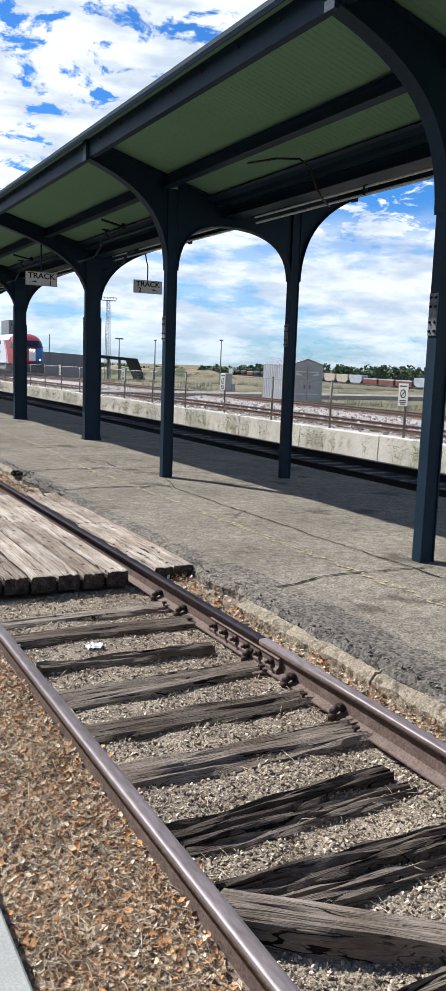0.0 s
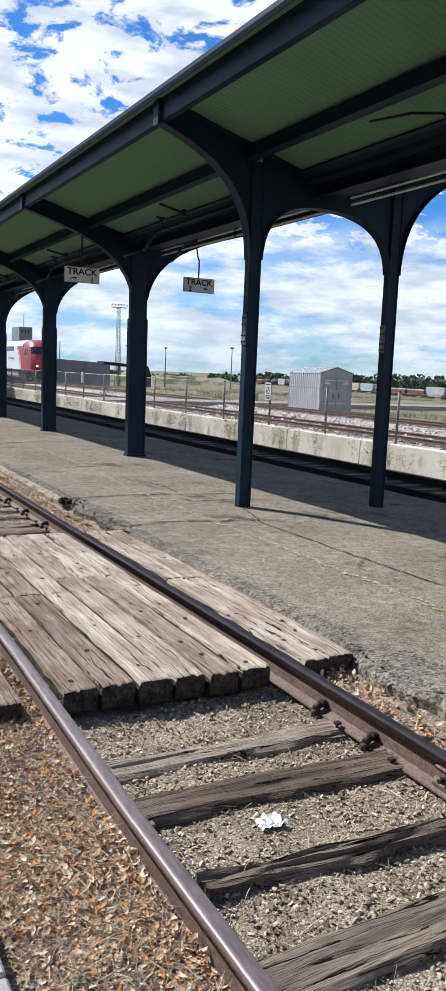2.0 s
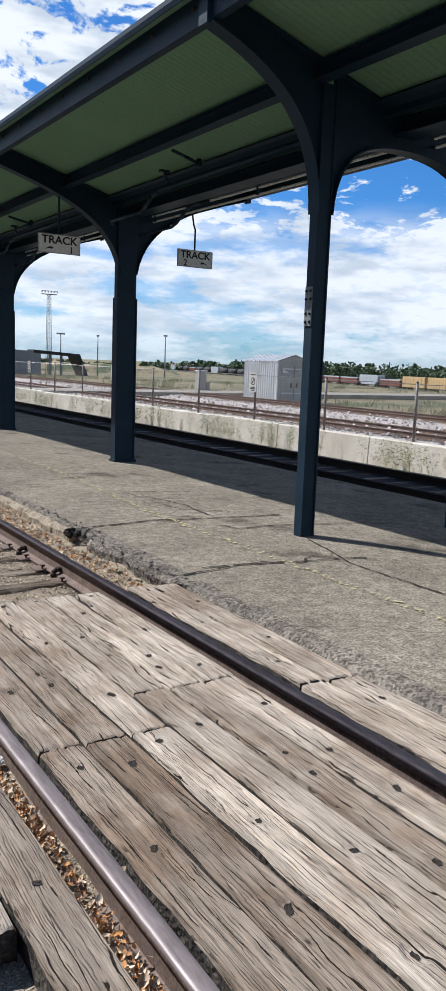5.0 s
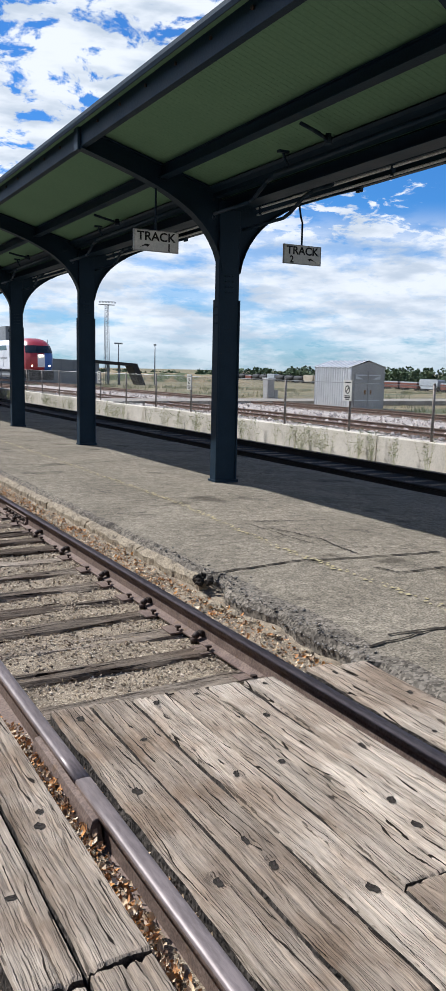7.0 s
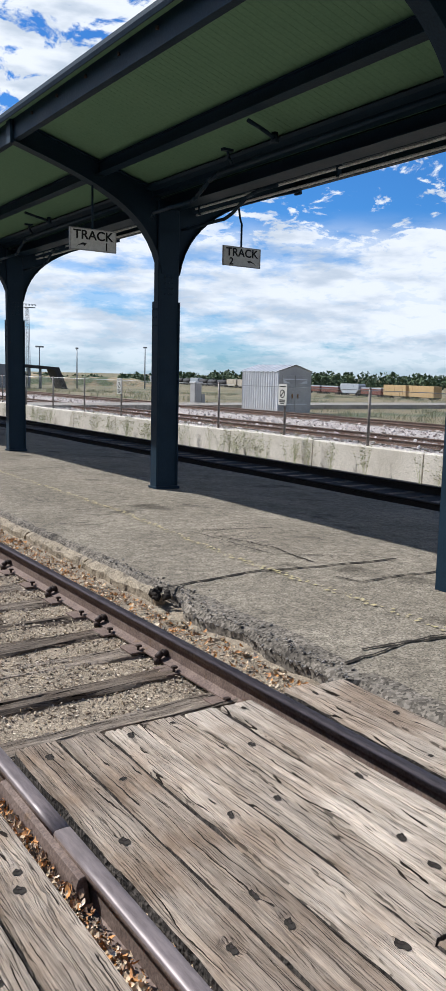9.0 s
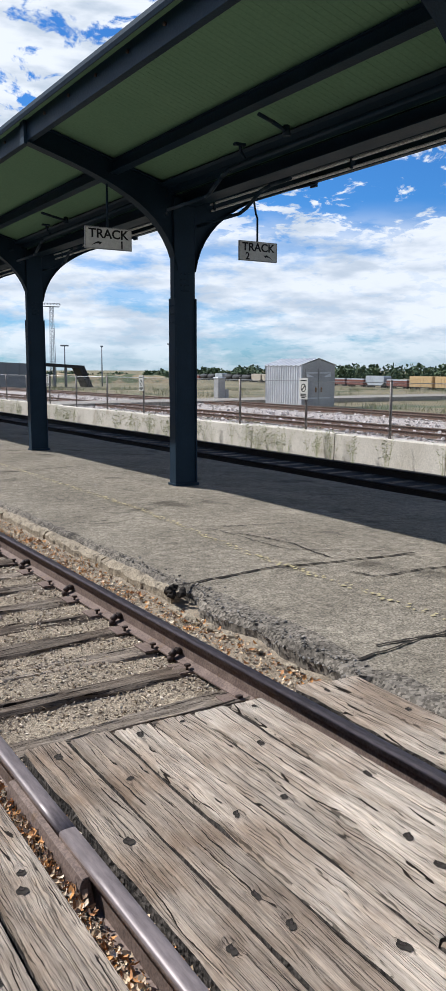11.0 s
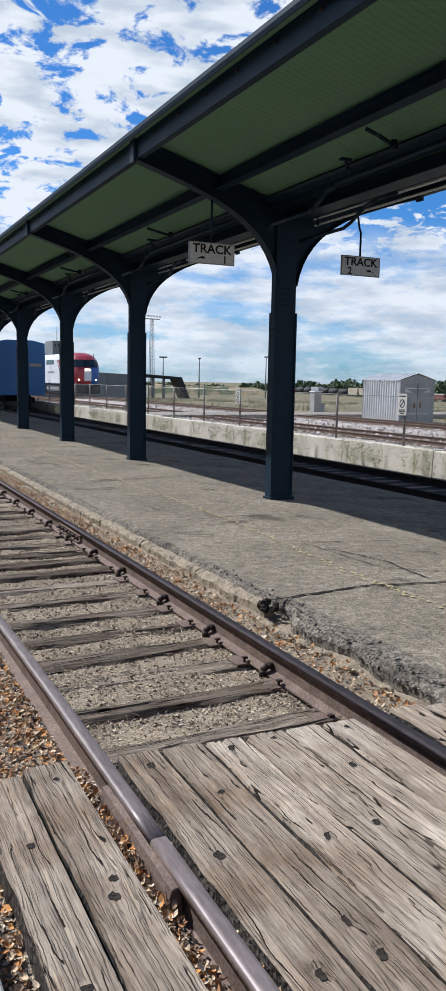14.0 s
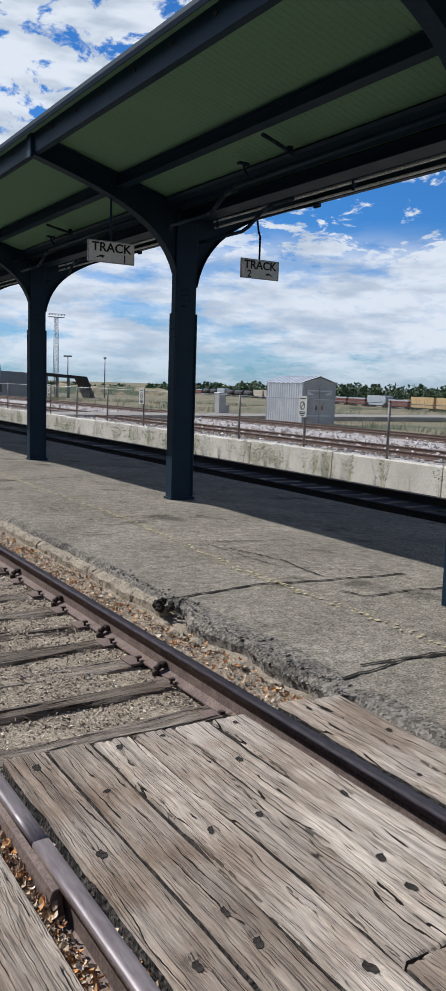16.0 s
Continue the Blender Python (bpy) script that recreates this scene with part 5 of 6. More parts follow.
# ---- rolling stock ----
def wheelset_truck(parent, y, z, x):
    bm = BM()
    for s in (-1, 1):
        box(bm, x + s * 0.95 - 0.08, x + s * 0.95 + 0.08, y - 1.3, y + 1.3, z + 0.42, z + 0.72)
    box(bm, x - 0.9, x + 0.9, y - 0.3, y + 0.3, z + 0.45, z + 0.75)
    t = part("truck", bm, M_UNDER, parent, bevel=0.02)
    for dy in (-0.9, 0.9):
        for s in (-1, 1):
            bm = BM()
            rod(bm, (x + s * 0.70, y + dy, z + 0.46), (x + s * 0.82, y + dy, z + 0.46), 0.46, 20)
            part("wheel", bm, M_UNDER, t)


def boxcar(x, y0, length, z, mat, label, h=3.05, cat="freight car", group=""):
    s = thing("boxcar", label, cat, group)
    w = 1.5
    zb = z + 0.85
    bm = BM()
    extrude(bm, [(x - w, zb), (x + w, zb), (x + w, zb + h), (x + w * 0.5, zb + h + 0.16), (x - w * 0.5, zb + h + 0.16), (x - w, zb + h)], "y", y0, y0 + length)
    part("body", bm, mat, s, bevel=0.02)
    for k in range(int(length / 1.2)):
        bm = BM()
        box(bm, x - w - 0.05, x - w + 0.01, y0 + 0.1 + k * 1.2, y0 + 0.2 + k * 1.2, zb, zb + h - 0.02)
        part("rib", bm, mat, s)
    for k in range(9):
        bm = BM()
        box(bm, x - w + 0.1, x + w - 0.1, y0 - 0.04, y0 + 0.01, zb + 0.15 + k * h / 9.3, zb + 0.15 + k * h / 9.3 + 0.08)
        part("end_rib", bm, mat, s)
    bm = BM()
    box(bm, x - 0.35, x + 0.35, y0 + 0.3, y0 + length - 0.3, z + 0.65, z + 0.88)
    box(bm, x - 0.2, x + 0.2, y0 - 0.55, y0 + 0.3, z + 0.62, z + 0.85)
    part("underframe", bm, M_UNDER, s)
    for y in (y0 + 2, y0 + length - 2):
        wheelset_truck(s, y, z, x)
    return s


BOX_Y = 57.1
bc = boxcar(sum(R2) / 2, BOX_Y, 15.5, -0.145, M_BLUECAR, "blue ribbed boxcar parked on the second track")
bm = BM()
box(bm, 10.9, 11.6, BOX_Y - 0.07, BOX_Y - 0.03, 2.4, 2.57)
part("placard", bm, M_CAR2, bc, "pale placard bar")
boxcar(sum(R2) / 2, BOX_Y + 17, 15.5, -0.145, M_UNDER, "dark grey boxcar coupled behind the blue one")

LX, LY, LZ = sum(R4) / 2, 96.0, 0.0


def slab_on_side(name, pts, mat, parent, x, t=0.012, label=""):
    """A flat panel on the side of the engine, from pairs of (metres behind the nose, height)."""
    bm = BM()
    extrude(bm, [(LY + a, LZ + b) for a, b in pts], "x", x - t, x)
    return part(name, bm, mat, parent, label)


CAB = [(1.15, 0.25, 1.5), (1.5, 0.03, 1.52), (2.3, 0.0, 1.55), (2.85, 0.10, 1.55), (3.0, 0.22, 1.55), (3.4, 0.50, 1.53), (3.8, 0.85, 1.47), (4.1, 1.25, 1.38), (4.4, 1.9, 1.15), (4.6, 2.9, 0.75)]   # height, set-back, half width
RIM = [(-1.0, 4.6), (-1.0, 1.35), (-0.94, 0.62), (-0.70, 0.16), (-0.25, 0.0), (0.25, 0.0), (0.70, 0.16), (0.94, 0.62), (1.0, 1.35), (1.0, 4.6)]


def cab_patch(name, z0, z1, k0, k1, mat, parent, proud=0.0, label=""):
    """A piece of the rounded cab's skin: storeys z0 to z1, stations k0 to k1 of its rim."""
    bm = BM()
    rows = []
    for z, a, w in CAB[z0:z1 + 1]:
        ring = []
        for u, b in RIM[k0:k1 + 1]:
            ring.append(bm.verts.new((LX + u * (w + proud), LY + (a + b if b < 4 else 4.6) - proud, LZ + z)))
        rows.append(ring)
    for r, q in zip(rows, rows[1:]):
        for k in range(len(r) - 1):
            bm.faces.new((r[k], r[k + 1], q[k + 1], q[k])).smooth = True
    ob = part(name, bm, mat, parent, label)
    return ob


def locomotive():
    s = thing("diesel_locomotive", "red, white and blue passenger diesel locomotive on the main line", "locomotive")
    w = 1.55
    bm = BM()
    extrude(bm, [(-w, 1.15), (w, 1.15), (w, 3.9), (w * 0.86, 4.25), (w * 0.45, 4.58), (-w * 0.45, 4.58), (-w * 0.86, 4.25), (-w, 3.9)], "y", LY + 4.55, LY + 21.0)
    for v in bm.verts:
        v.co.x += LX
        v.co.z += LZ
    part("body", bm, M_LWHITE, s, bevel=0.03)
    cab_patch("cab_side", 0, 6, 0, 3, M_LRED, s)
    cab_patch("nose_left", 0, 4, 3, 5, M_LRED, s)
    cab_patch("nose_right", 0, 6, 5, 9, M_LBLUE, s)
    cab_patch("windscreen_frame", 4, 6, 3, 5, M_UNDER, s)
    cab_patch("roof_front", 6, 9, 0, 9, M_LRED, s)
    cab_patch("nose_panel", 1, 3, 4, 5, M_LWHITE, s, 0.02, "white panel between the red and blue nose halves")
    for k0, k1 in ((2, 4), (4, 5), (5, 7)):
        cab_patch("windscreen", 4, 6, k0, k1, M_GLASS, s, 0.03)
    xs = LX - w - 0.004
    slab_on_side("blue_panel", [(14.5, 1.2), (20.95, 1.2), (20.95, 3.4), (17.6, 3.4), (16.6, 2.4)], M_LBLUE, s, xs)
    slab_on_side("blue_stripe", [(13.9, 1.2), (14.2, 1.2), (16.2, 2.4), (17.2, 3.4), (16.9, 3.4), (15.9, 2.4)], M_LBLUE, s, xs)
    slab_on_side("red_panel", [(4.6, 1.2), (5.2, 1.2), (5.5, 2.4), (6.8, 3.85), (4.6, 3.85)], M_LRED, s, xs)
    slab_on_side("red_stripe", [(5.5, 1.2), (5.7, 1.2), (6.0, 2.4), (7.3, 3.85), (7.05, 3.85), (5.8, 2.4)], M_LRED, s, xs)
    slab_on_side("roof_grille", [(13.0, 3.45), (20.6, 3.45), (20.6, 3.88), (13.4, 3.88)], M_LGREY, s, xs - 0.004)
    slab_on_side("vent", [(8.6, 3.35), (12.4, 3.35), (12.2, 3.88), (8.8, 3.88)], M_GLASS, s, xs - 0.004)
    for a in (2.35, 3.15):
        slab_on_side("cab_window", [(a, 2.9), (a + 0.62, 2.9), (a + 0.62, 3.55), (a, 3.55)], M_GLASS, s, xs - 0.02)
    slab_on_side("door", [(10.2, 1.5), (11.6, 1.5), (11.6, 3.2), (10.2, 3.2)], M_LWHITE, s, xs - 0.01)
    for a in (8.6, 9.0, 9.4, 9.8, 10.4, 10.8, 11.2):
        slab_on_side("bar", [(a, 2.36), (a + 0.22, 2.36), (a + 0.22, 2.56), (a, 2.56)], M_LGREY, s, xs - 0.024)
    for name, u, z, r in (("headlight", -0.16, 2.72, 0.10), ("headlight", 0.16, 2.72, 0.10), ("ditch_light", -0.95, 1.62, 0.09), ("ditch_light", 0.95, 1.62, 0.09)):
        bm = BM()
        back = 0.10 if abs(u) < 0.5 else 0.28
        rod(bm, (LX + u, LY + back, LZ + z), (LX + u, LY + back - 0.16, LZ + z), r, 12)
        part(name, bm, M_LAMP, s)
    bm = BM()
    box(bm, LX - 1.4, LX + 1.4, LY + 0.4, LY + 20.9, LZ + 0.9, LZ + 1.16)
    part("underframe", bm, M_UNDER, s)
    bm = BM()
    extrude(bm, [(LX - 1.3, LZ + 0.45), (LX - 1.1, LZ + 0.25), (LX + 1.1, LZ + 0.25), (LX + 1.3, LZ + 0.45), (LX + 1.3, LZ + 0.92), (LX - 1.3, LZ + 0.92)], "y", LY + 7.5, LY + 13.5)
    part("fuel_tank", bm, M_LGREY, s, bevel=0.03)
    bm = BM()
    extrude(bm, [(LY + 0.35, LZ + 0.12), (LY - 0.12, LZ + 0.15), (LY + 0.02, LZ + 1.15), (LY + 0.5, LZ + 1.15)], "x", LX - 1.35, LX + 1.35)
    part("pilot", bm, M_UNDER, s)
    for y in (LY + 4, LY + 17):
        wheelset_truck(s, y, LZ, LX)


locomotive()


def coach(y0):
    s = thing("passenger_coach", "white two-level passenger coach with red ends behind the locomotive", "coach")
    w = 1.5
    bm = BM()
    extrude(bm, [(LX - w, LZ + 0.5), (LX + w, LZ + 0.5), (LX + w, LZ + 4.3), (LX + w * 0.7, LZ + 4.8), (LX - w * 0.7, LZ + 4.8), (LX - w, LZ + 4.3)], "y", y0, y0 + 25)
    part("body", bm, M_LWHITE, s, bevel=0.04)
    xs = LX - w - 0.004
    slab_on_side("red_end", [(y0 - LY, 0.6), (y0 - LY + 1.6, 0.6), (y0 - LY + 3.4, 4.2), (y0 - LY, 4.2)], M_LRED, s, xs)
    for lev, n in ((3.3, 10), (1.5, 8)):
        for k in range(n):
            a = y0 - LY + 3.8 + k * 1.9
            slab_on_side("window", [(a, lev), (a + 1.2, lev), (a + 1.2, lev + 0.75), (a, lev + 0.75)], M_GLASS, s, xs - 0.006)
    bm = BM()
    box(bm, LX - 1.3, LX + 1.3, y0 + 0.2, y0 + 24.8, LZ + 0.3, LZ + 0.52)
    part("underframe", bm, M_UNDER, s)
    for y in (y0 + 3, y0 + 22):
        wheelset_truck(s, y, LZ, LX)


coach(LY + 21.8)

# a string of freight cars across the yard
rnd = random.Random(8)
kinds = [(M_CAR1, "box", "tan boxcar standing in the far yard"), (M_CAR3, "gondola", "brown-red gondola standing in the far yard"), (M_CAR4, "hopper", "pale grey hopper car standing in the far yard"), (M_CAR3, "gondola", "brown-red gondola standing in the far yard"), (M_CAR2, "hopper", "beige covered hopper standing in the far yard"), (M_CAR2, "hopper", "beige covered hopper standing in the far yard"), (M_UNDER, "tank", "black tank car standing in the far yard"), (M_CAR4, "hopper", "pale grey hopper car standing in the far yard")]
FZ0 = -5.1


def far_car(y, mat, kind, label):
    x = 208 + 0.254 * (y - 213)
    s = thing("freight_car", label, "freight car", "freight cars in the yard", at=(x, y, FZ0))
    s.rotation_euler = (0, 0, -math.atan(0.254))
    L, w = 14.5, 1.5
    bm = BM()
    if kind == "box":
        box(bm, -w, w, -L / 2, L / 2, 1.0, 4.6)
    elif kind == "gondola":
        box(bm, -w, w, -L / 2, L / 2, 1.0, 2.9)
    elif kind == "hopper":
        extrude(bm, [(-L / 2 + 2.2, 1.0), (L / 2 - 2.2, 1.0), (L / 2, 2.2), (L / 2, 4.0), (L / 2 - 0.5, 4.5), (-L / 2 + 0.5, 4.5), (-L / 2, 4.0), (-L / 2, 2.2)], "x", -w, w)
    else:
        rod(bm, (0, -L / 2, 2.5), (0, L / 2, 2.5), 1.45, 16)
        rod(bm, (0, 0, 3.8), (0, 0, 4.5), 0.6, 12)
    part("body", bm, mat, s)
    if kind in ("box", "hopper", "gondola"):
        for k in range(9):
            bm = BM()
            yy = -L / 2 + 0.4 + k * (L - 0.8) / 8
            z1 = 2.85 if kind == "gondola" else 4.0
            box(bm, -w - 0.07, -w + 0.005, yy - 0.07, yy + 0.07, 2.2 if kind == "hopper" else 1.0, z1)
            part("rib", bm, mat, s)
    if kind == "gondola":
        bm = BM()
        box(bm, -w + 0.1, w - 0.1, -L / 2 + 0.1, L / 2 - 0.1, 2.9, 3.3)
        part("load", bm, M_CAR4, s)
    bm = BM()
    box(bm, -1.2, 1.2, -L / 2, L / 2, 0.75, 1.0)
    part("underframe", bm, M_UNDER, s)
    for yy in (-L / 2 + 2, L / 2 - 2):
        wheelset_truck(s, yy, 0, 0)


for k in range(22):
    mat, kind, label = kinds[(0, 0, 1, 2, 3, 1, 3, 2, 4, 5, 4, 5, 6, 6, 6, 7, 6, 6, 3, 6, 6, 2)[k]]
    far_car(196 + k * 15.8, mat, kind, label)

# ---- skyline ----
def lattice_tower(x, y, z0, z1, w, head):
    s = thing("light_tower", "tall steel lattice floodlight tower", "light tower", "yard light towers", at=(x, y, z0))
    H = z1 - z0
    for dx in (-w, w):
        for dy in (-w, w):
            bm = BM()
            rod(bm, (dx, dy, 0), (dx * 0.6, dy * 0.6, H), 0.09, 6)
            part("leg", bm, M_LGREY, s)
    bm = BM()
    n = int(H / 1.6)
    for k in range(n):
        a, b = k * H / n, (k + 1) * H / n
        f, g = 1 - 0.4 * a / H, 1 - 0.4 * b / H
        for dy in (-w, w):
            rod(bm, (-w * f, dy * f, a), (w * g, dy * g, b), 0.05, 5)
            rod(bm, (w * f, dy * f, a), (-w * g, dy * g, b), 0.05, 5)
    part("bracing", bm, M_LGREY, s)
    bm = BM()
    box(bm, -head, head, -0.8, 0.8, H, H + 0.25)
    box(bm, -head, head, -0.85, -0.75, H + 1.2, H + 1.35)
    part("platform", bm, M_LGREY, s)
    for k in range(6):
        bm = BM()
        u = -head + head * 2 * k / 5
        box(bm, u - 0.25, u + 0.25, -0.9, -0.4, H + 0.7, H + 1.2)
        part("floodlight", bm, M_GALV, s)


lattice_tower(113.1, 310, -5, 24.6, 0.9, 3.0)
for x, y, h, hd in ((112.4, 310, 10.5, 1.6), (157.4, 310, 11.8, 0.8), (84.6, 310, 11.0, 0.0), (82.6, 312, 6.0, 0.0), (76.0, 312, 8.0, 0.0), (128.5, 312, 10.5, 0.5)):
    s = thing("yard_pole", "tall thin pole standing in the far yard", "pole", "yard poles", at=(x + 5.4, y, -5))
    bm = BM()
    rod(bm, (0, 0, 0), (0, 0, h + 5), 0.32, 8, 0.2)
    part("mast", bm, M_LGREY, s)
    if hd:
        bm = BM()
        box(bm, -hd, hd, -0.3, 0.3, h + 4.7, h + 5.3)
        part("crossarm", bm, M_LGREY, s)

via = thing("concrete_viaduct", "long grey concrete road ramp and bridge across the yard", "viaduct", at=(1.2, 0, 2.8))
bm = BM()
extrude(bm, [(-40, -9), (107, -9), (107, 0.6), (80, 1.8), (40, 2.2), (-40, 2.2)], "y", 305, 312)
part("ramp_wall", bm, M_VIADUCT, via)
for k in range(16):
    bm = BM()
    box(bm, 30 + k * 4.8, 30.25 + k * 4.8, 304.8, 305, -8.5, 1.2)
    part("pilaster", bm, M_VIADUCT, via)
bm = BM()
extrude(bm, [(104.2, 0.2), (120.2, -0.7), (123.7, -8.0), (125.7, -8.0), (122.2, 0.2), (104.2, 1.3)], "y", 304.5, 312)
part("bridge_deck", bm, M_UNDER, via)
for x in (111.2, 115.7):
    bm = BM()
    rod(bm, (x, 307, -9), (x, 307, 0), 0.5, 10)
    part("pier", bm, M_VIADUCT, via)

mill = thing("grain_elevator", "grey concrete grain elevator on the skyline", "building", at=(9.0, 0, 2.8))
for x0, x1, z1 in ((64.5, 70.5, 6.5), (68.8, 73.8, 13.0), (60.5, 80.5, 3.8), (58.5, 62.5, 9.0)):
    bm = BM()
    box(bm, x0, x1, 322, 334, -8.5, z1)
    b = part("block", bm, M_VIADUCT, mill)
    for k in range(3):
        bm = BM()
        box(bm, x0 + (x1 - x0) * (k + 0.7) / 4, x0 + (x1 - x0) * (k + 1.0) / 4, 321.9, 322.05, z1 - 2.2, z1 - 1.2)
        part("window", bm, M_GLASS, b)
bm = BM()
rod(bm, (71.5, 326, 13), (71.5, 326, 18.5), 0.12, 6)
part("mast", bm, M_LGREY, mill)

# earth bank behind the yard
bm = BM()
rws = []
for i in range(40):
    x = 125 + i * 2.4
    h = 4.5 * max(0, math.sin(min(1, i / 8) * 1.57)) * (1 - max(0, (i - 28) / 11)) + 1.5 * noise.noise((i * 0.35, 1, 1))
    rws.append([bm.verts.new((x, 400 + 0.25 * (x - 125) * -1 + dy, -5.5 + h * f)) for dy, f in ((-14, 0), (-5, 0.85), (3, 1.05), (20, 0.6))])
for r, s in zip(rws, rws[1:]):
    for k in range(3):
        bm.faces.new((r[k], r[k + 1], s[k + 1], s[k])).smooth = True
tagged(part("earth_bank", bm, M_BANK), "dry yellow earth bank with scrub", "ground", kind="structure")


def woods():
    rs = np.random.RandomState(7)
    V, F = [], []
    for k in range(620):
        a = math.radians(-1 + 76 * rs.rand())        # angle from the track's direction
        d = 560 + 160 * rs.rand()
        if a < math.radians(22):
            d += 250
        cx, cy = d * math.sin(a), d * math.cos(a)
        amp = 0.22 + 0.42 * min(1, max(0, (math.degrees(a) - 22) / 14))
        hgt = (11 + 6.5 * rs.rand()) * amp * d / 620
        rad = 3.5 + 3.0 * rs.rand()
        for j in range(85):
            u = rs.normal(0, 1, 3)
            u /= np.linalg.norm(u)
            r = rad * (0.55 + 0.45 * rs.rand())
            c = np.array((cx, cy, -5.5 + hgt - rad * 0.9)) + u * (r, r, r * 0.95)
            if rs.rand() < 0.35:
                c[2] = -5.5 + (hgt - rad) * rs.rand()
            p = rs.normal(0, 1, 3)
            p /= np.linalg.norm(p)
            q = np.cross(p, rs.normal(0, 1, 3))
            q /= np.linalg.norm(q)
            s = 0.7 + 0.9 * rs.rand()
            n = len(V)
            V += [tuple(c + p * s), tuple(c + q * s * 0.8), tuple(c - p * s), tuple(c - q * s * 0.8)]
            F.append((n, n + 1, n + 2, n + 3))
    me = bpy.data.meshes.new("woods")
    me.from_pydata([tuple(map(float, c)) for c in V], [], F)
    me.materials.append(M_TREE)
    tagged(new("woods", me), "dense dark green woods along the horizon", "trees", kind="stuff")


woods()


def scrub():
    """Low bushes and tufts in the field beyond the main line."""
    rs = np.random.RandomState(17)
    V, F = [], []
    for k in range(900):
        y = 30 + 150 * rs.rand() ** 1.5
        x = 29.5 + (rs.rand() ** 1.3) * (30 + y * 0.9)
        if 47.6 < y < 55.4 or abs(y - 46.4) < 3 and x < 32.5:
            continue
        h = 0.25 + 0.5 * rs.rand()
        z = ground_z(x, y)
        for j in range(16):
            b = rs.normal(0, 0.35, 2)
            tip = b + rs.normal(0, 0.18, 2)
            n = len(V)
            V += [(x + b[0] - 0.02, y + b[1], z - 0.02), (x + b[0] + 0.02, y + b[1], z - 0.02), (x + tip[0], y + tip[1], z + h * (0.5 + 0.5 * rs.rand()))]
            F.append((n, n + 1, n + 2))
    me = bpy.data.meshes.new("scrub")
    me.from_pydata([tuple(map(float, c)) for c in V], [], F)
    me.materials.append(M_WEED)
    tagged(new("scrub", me), "low dry scrub scattered over the field", "weeds", kind="stuff")


scrub()

# ---- plank crossing ----
def plank_mesh(x0, x1, y0, y1, seed, holes):
    """A worn timber with a ragged end, long checks and flat seats for the bolt holes."""
    bm = BM()
    n = max(24, int((y1 - y0) / 0.012))
    m = 20
    rws = []
    for i in range(n + 1):
        y = y0 + (y1 - y0) * i / n
        row = []
        for k in range(m + 1):
            u = k / m
            x = x0 + (x1 - x0) * u
            g = noise.noise((u * 9 + seed, y * 0.8, seed * 3.3))
            z = -0.010 * max(0, g - 0.12) * 3.2 - 0.004 * abs(noise.noise((u * 24, y * 1.5, seed)))
            z += 0.006 * noise.noise((x * 1.5, y * 0.9, 2))
            if k in (0, m):
                z -= 0.016 + 0.022 * abs(noise.noise((y * 3, k, seed)))
                x += (0.005 if k == 0 else -0.005) * (1 + noise.noise((y * 5, k, seed)) * 1.8)
            for hx, hy in holes:
                d = math.hypot(x - hx, (y - hy) * 0.8)
                if d < 0.045:
                    w = min(1, (0.045 - d) / 0.018)
                    z = z * (1 - w) - 0.006 * w
            yy = y
            if i in (0, n):
                yy += (0.009 * noise.noise((u * 4, seed, 1)) + 0.003 * noise.noise((u * 17, seed, 2)))
                z -= 0.008 * abs(noise.noise((u * 8, seed, 7))) + 0.004
            row.append(bm.verts.new((x, yy, z)))
        rws.append(row)
    for r, s in zip(rws, rws[1:]):
        for k in range(m):
            bm.faces.new((r[k], r[k + 1], s[k + 1], s[k]))
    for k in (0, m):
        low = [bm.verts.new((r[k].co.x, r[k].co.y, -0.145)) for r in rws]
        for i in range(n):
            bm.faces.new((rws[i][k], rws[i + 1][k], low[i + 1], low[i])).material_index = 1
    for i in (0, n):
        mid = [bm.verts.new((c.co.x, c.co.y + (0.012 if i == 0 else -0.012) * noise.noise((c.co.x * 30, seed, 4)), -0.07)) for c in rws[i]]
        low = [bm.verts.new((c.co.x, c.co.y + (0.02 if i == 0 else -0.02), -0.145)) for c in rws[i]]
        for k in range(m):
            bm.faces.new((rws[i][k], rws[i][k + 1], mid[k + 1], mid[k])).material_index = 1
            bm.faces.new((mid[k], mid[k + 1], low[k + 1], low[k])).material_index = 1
    return bm


crossing = thing("plank_crossing", "weathered grey timber plank crossing laid over the track", "crossing")
bm = BM()
# a flush dark disc draws the hole's shade, with a small bolt head
ring = [bm.verts.new((0.024 * (1 + 0.6 * noise.noise((q * 1.3, 2, 5))) * math.cos(q * math.tau / 14), 0.022 * (1 + 0.6 * noise.noise((q * 1.3, 2, 5))) * math.sin(q * math.tau / 14), 0.0)) for q in range(14)]
bm.faces.new(ring).material_index = 1
rod(bm, (0.005, 0.004, -0.004), (0.005, 0.004, 0.0025), 0.007, 6)
lag_me = mesh_of("lag_bolt", bm, [M_IRON, M_GAP])
XS = [1.185, 1.405, 1.625, 1.845, 2.06, 2.275, 2.49]
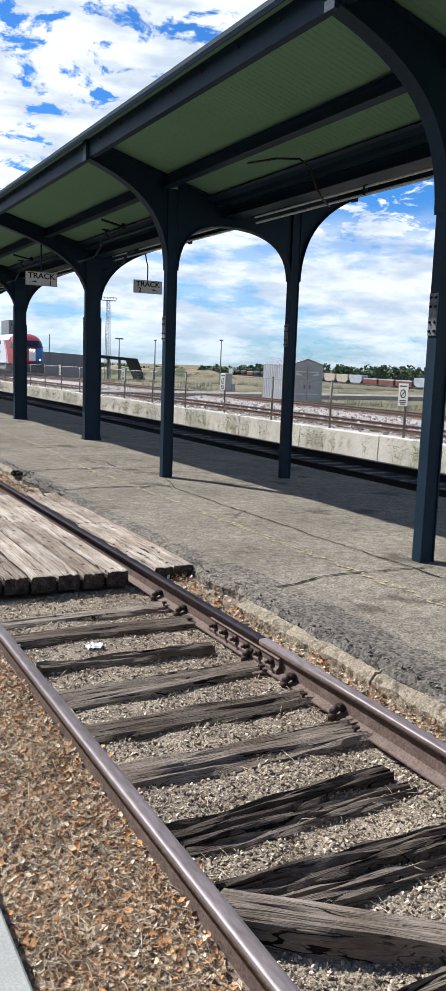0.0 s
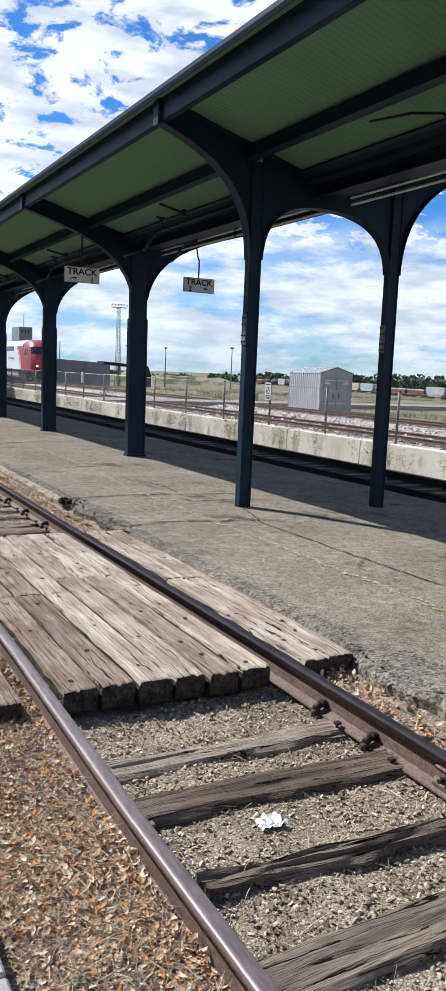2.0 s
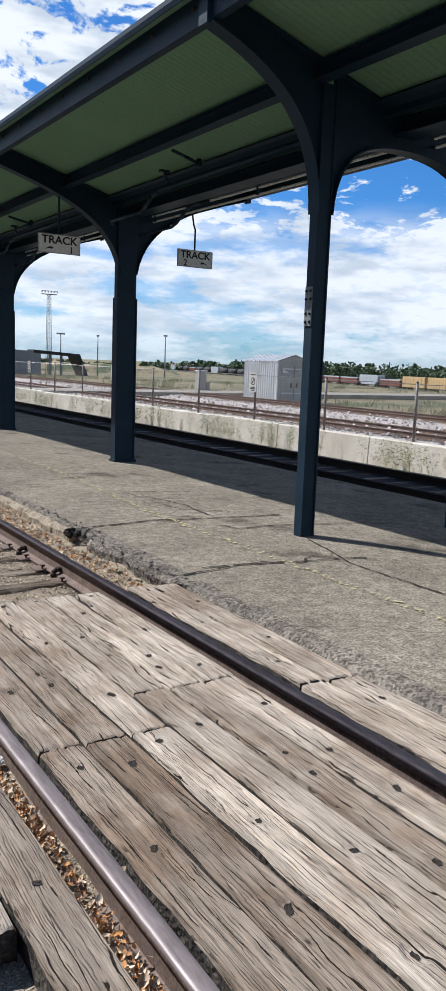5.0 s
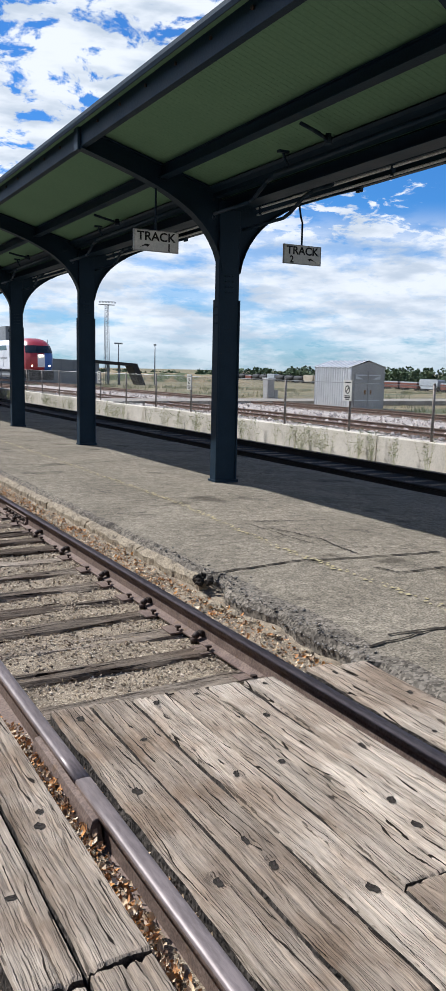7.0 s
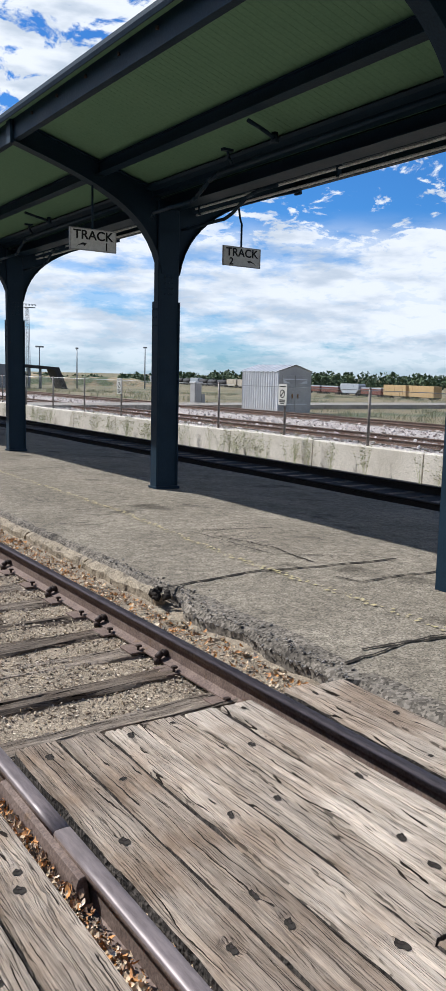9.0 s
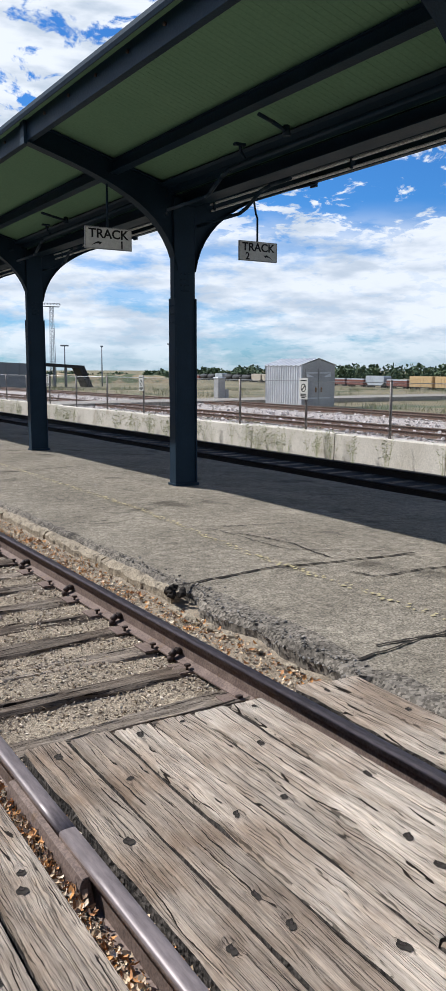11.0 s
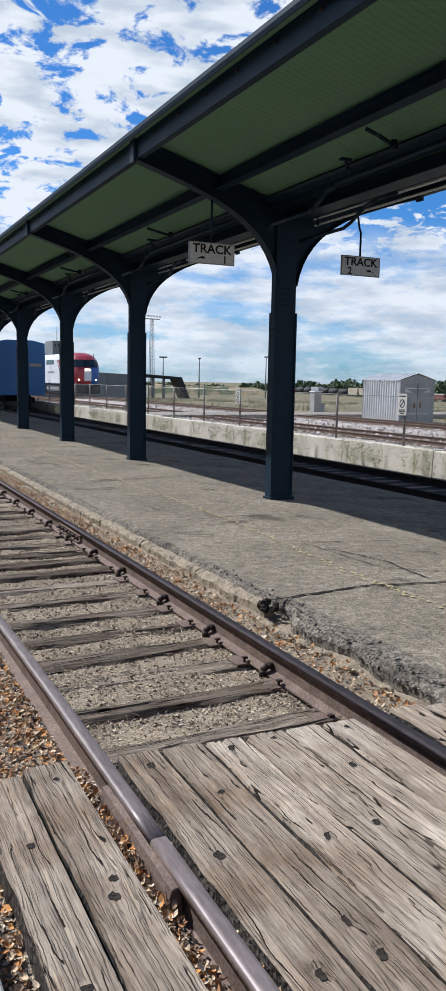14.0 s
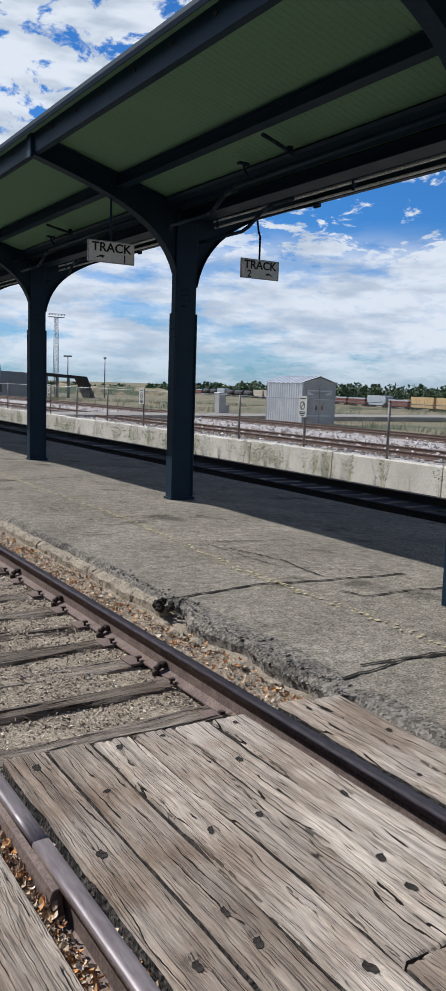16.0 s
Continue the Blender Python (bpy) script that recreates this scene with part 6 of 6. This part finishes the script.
# bolt holes of each column of planks, metres along the track
HOLES = [(6.90, 7.87, 8.55, 9.47, 10.16, 10.94), (7.36, 8.48, 9.47, 9.65, 10.59), (7.0, 7.84, 8.62, 9.21, 10.11, 10.96), (7.51, 8.69, 10.12, 10.98), (7.04, 7.31, 8.04, 8.25, 9.45, 9.64, 10.58), (6.82, 7.77, 8.18, 8.75, 9.38, 10.09, 10.95)]
PLANKS = []
for k in range(6):
    a, b = XS[k] + 0.007, XS[k + 1] - 0.007
    cut = 8.765 - 0.012 * k if k < 3 else 9.17 - 0.008 * (k - 3)
    PLANKS += [(a, b, 6.755 - 0.012 * k + 0.012 * (k % 2), cut - 0.005, HOLES[k]), (a, b, cut + 0.005, 11.09 - 0.012 * k, HOLES[k])]
SIDE = [(7.1, 7.75, 9.22, 10.06, 10.92), (7.25, 7.48, 8.52, 9.61, 10.50)], [(7.6, 8.2, 9.70, 10.50), (7.19, 7.88, 8.58, 10.08, 10.18, 10.98)]
PLANKS += [(2.725, 2.905, 6.70, 8.86, SIDE[0][0]), (2.915, 3.12, 6.72, 8.84, SIDE[0][1]), (2.725, 2.905, 8.88, 11.06, SIDE[0][0]), (2.915, 3.12, 8.86, 11.02, SIDE[0][1]), (0.545, 0.745, 7.70, 9.22, SIDE[1][0]), (0.755, 0.965, 6.71, 9.25, SIDE[1][1]), (0.55, 0.75, 9.25, 11.08, SIDE[1][0]), (0.76, 0.97, 9.27, 11.14, SIDE[1][1])]
rnd = random.Random(21)
for k, (a, b, y0, y1, ys) in enumerate(PLANKS):
    holes = [((a + b) / 2 + rnd.uniform(-0.02, 0.02), y) for y in ys if y0 + 0.05 < y < y1 - 0.05]
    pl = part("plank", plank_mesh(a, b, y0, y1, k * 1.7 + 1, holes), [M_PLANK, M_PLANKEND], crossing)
    for hx, hy in holes:
        o = new("lag_bolt", lag_me)
        o.parent = pl
        o.matrix_basis = pose(hx, hy, -0.003, 0, 0, (hx * 5000) % 70 - 35) @ Matrix.Diagonal((0.5 + 0.4 * ((hy * 37) % 1), 0.55 + 0.8 * ((hx * 91) % 1), 1, 1))
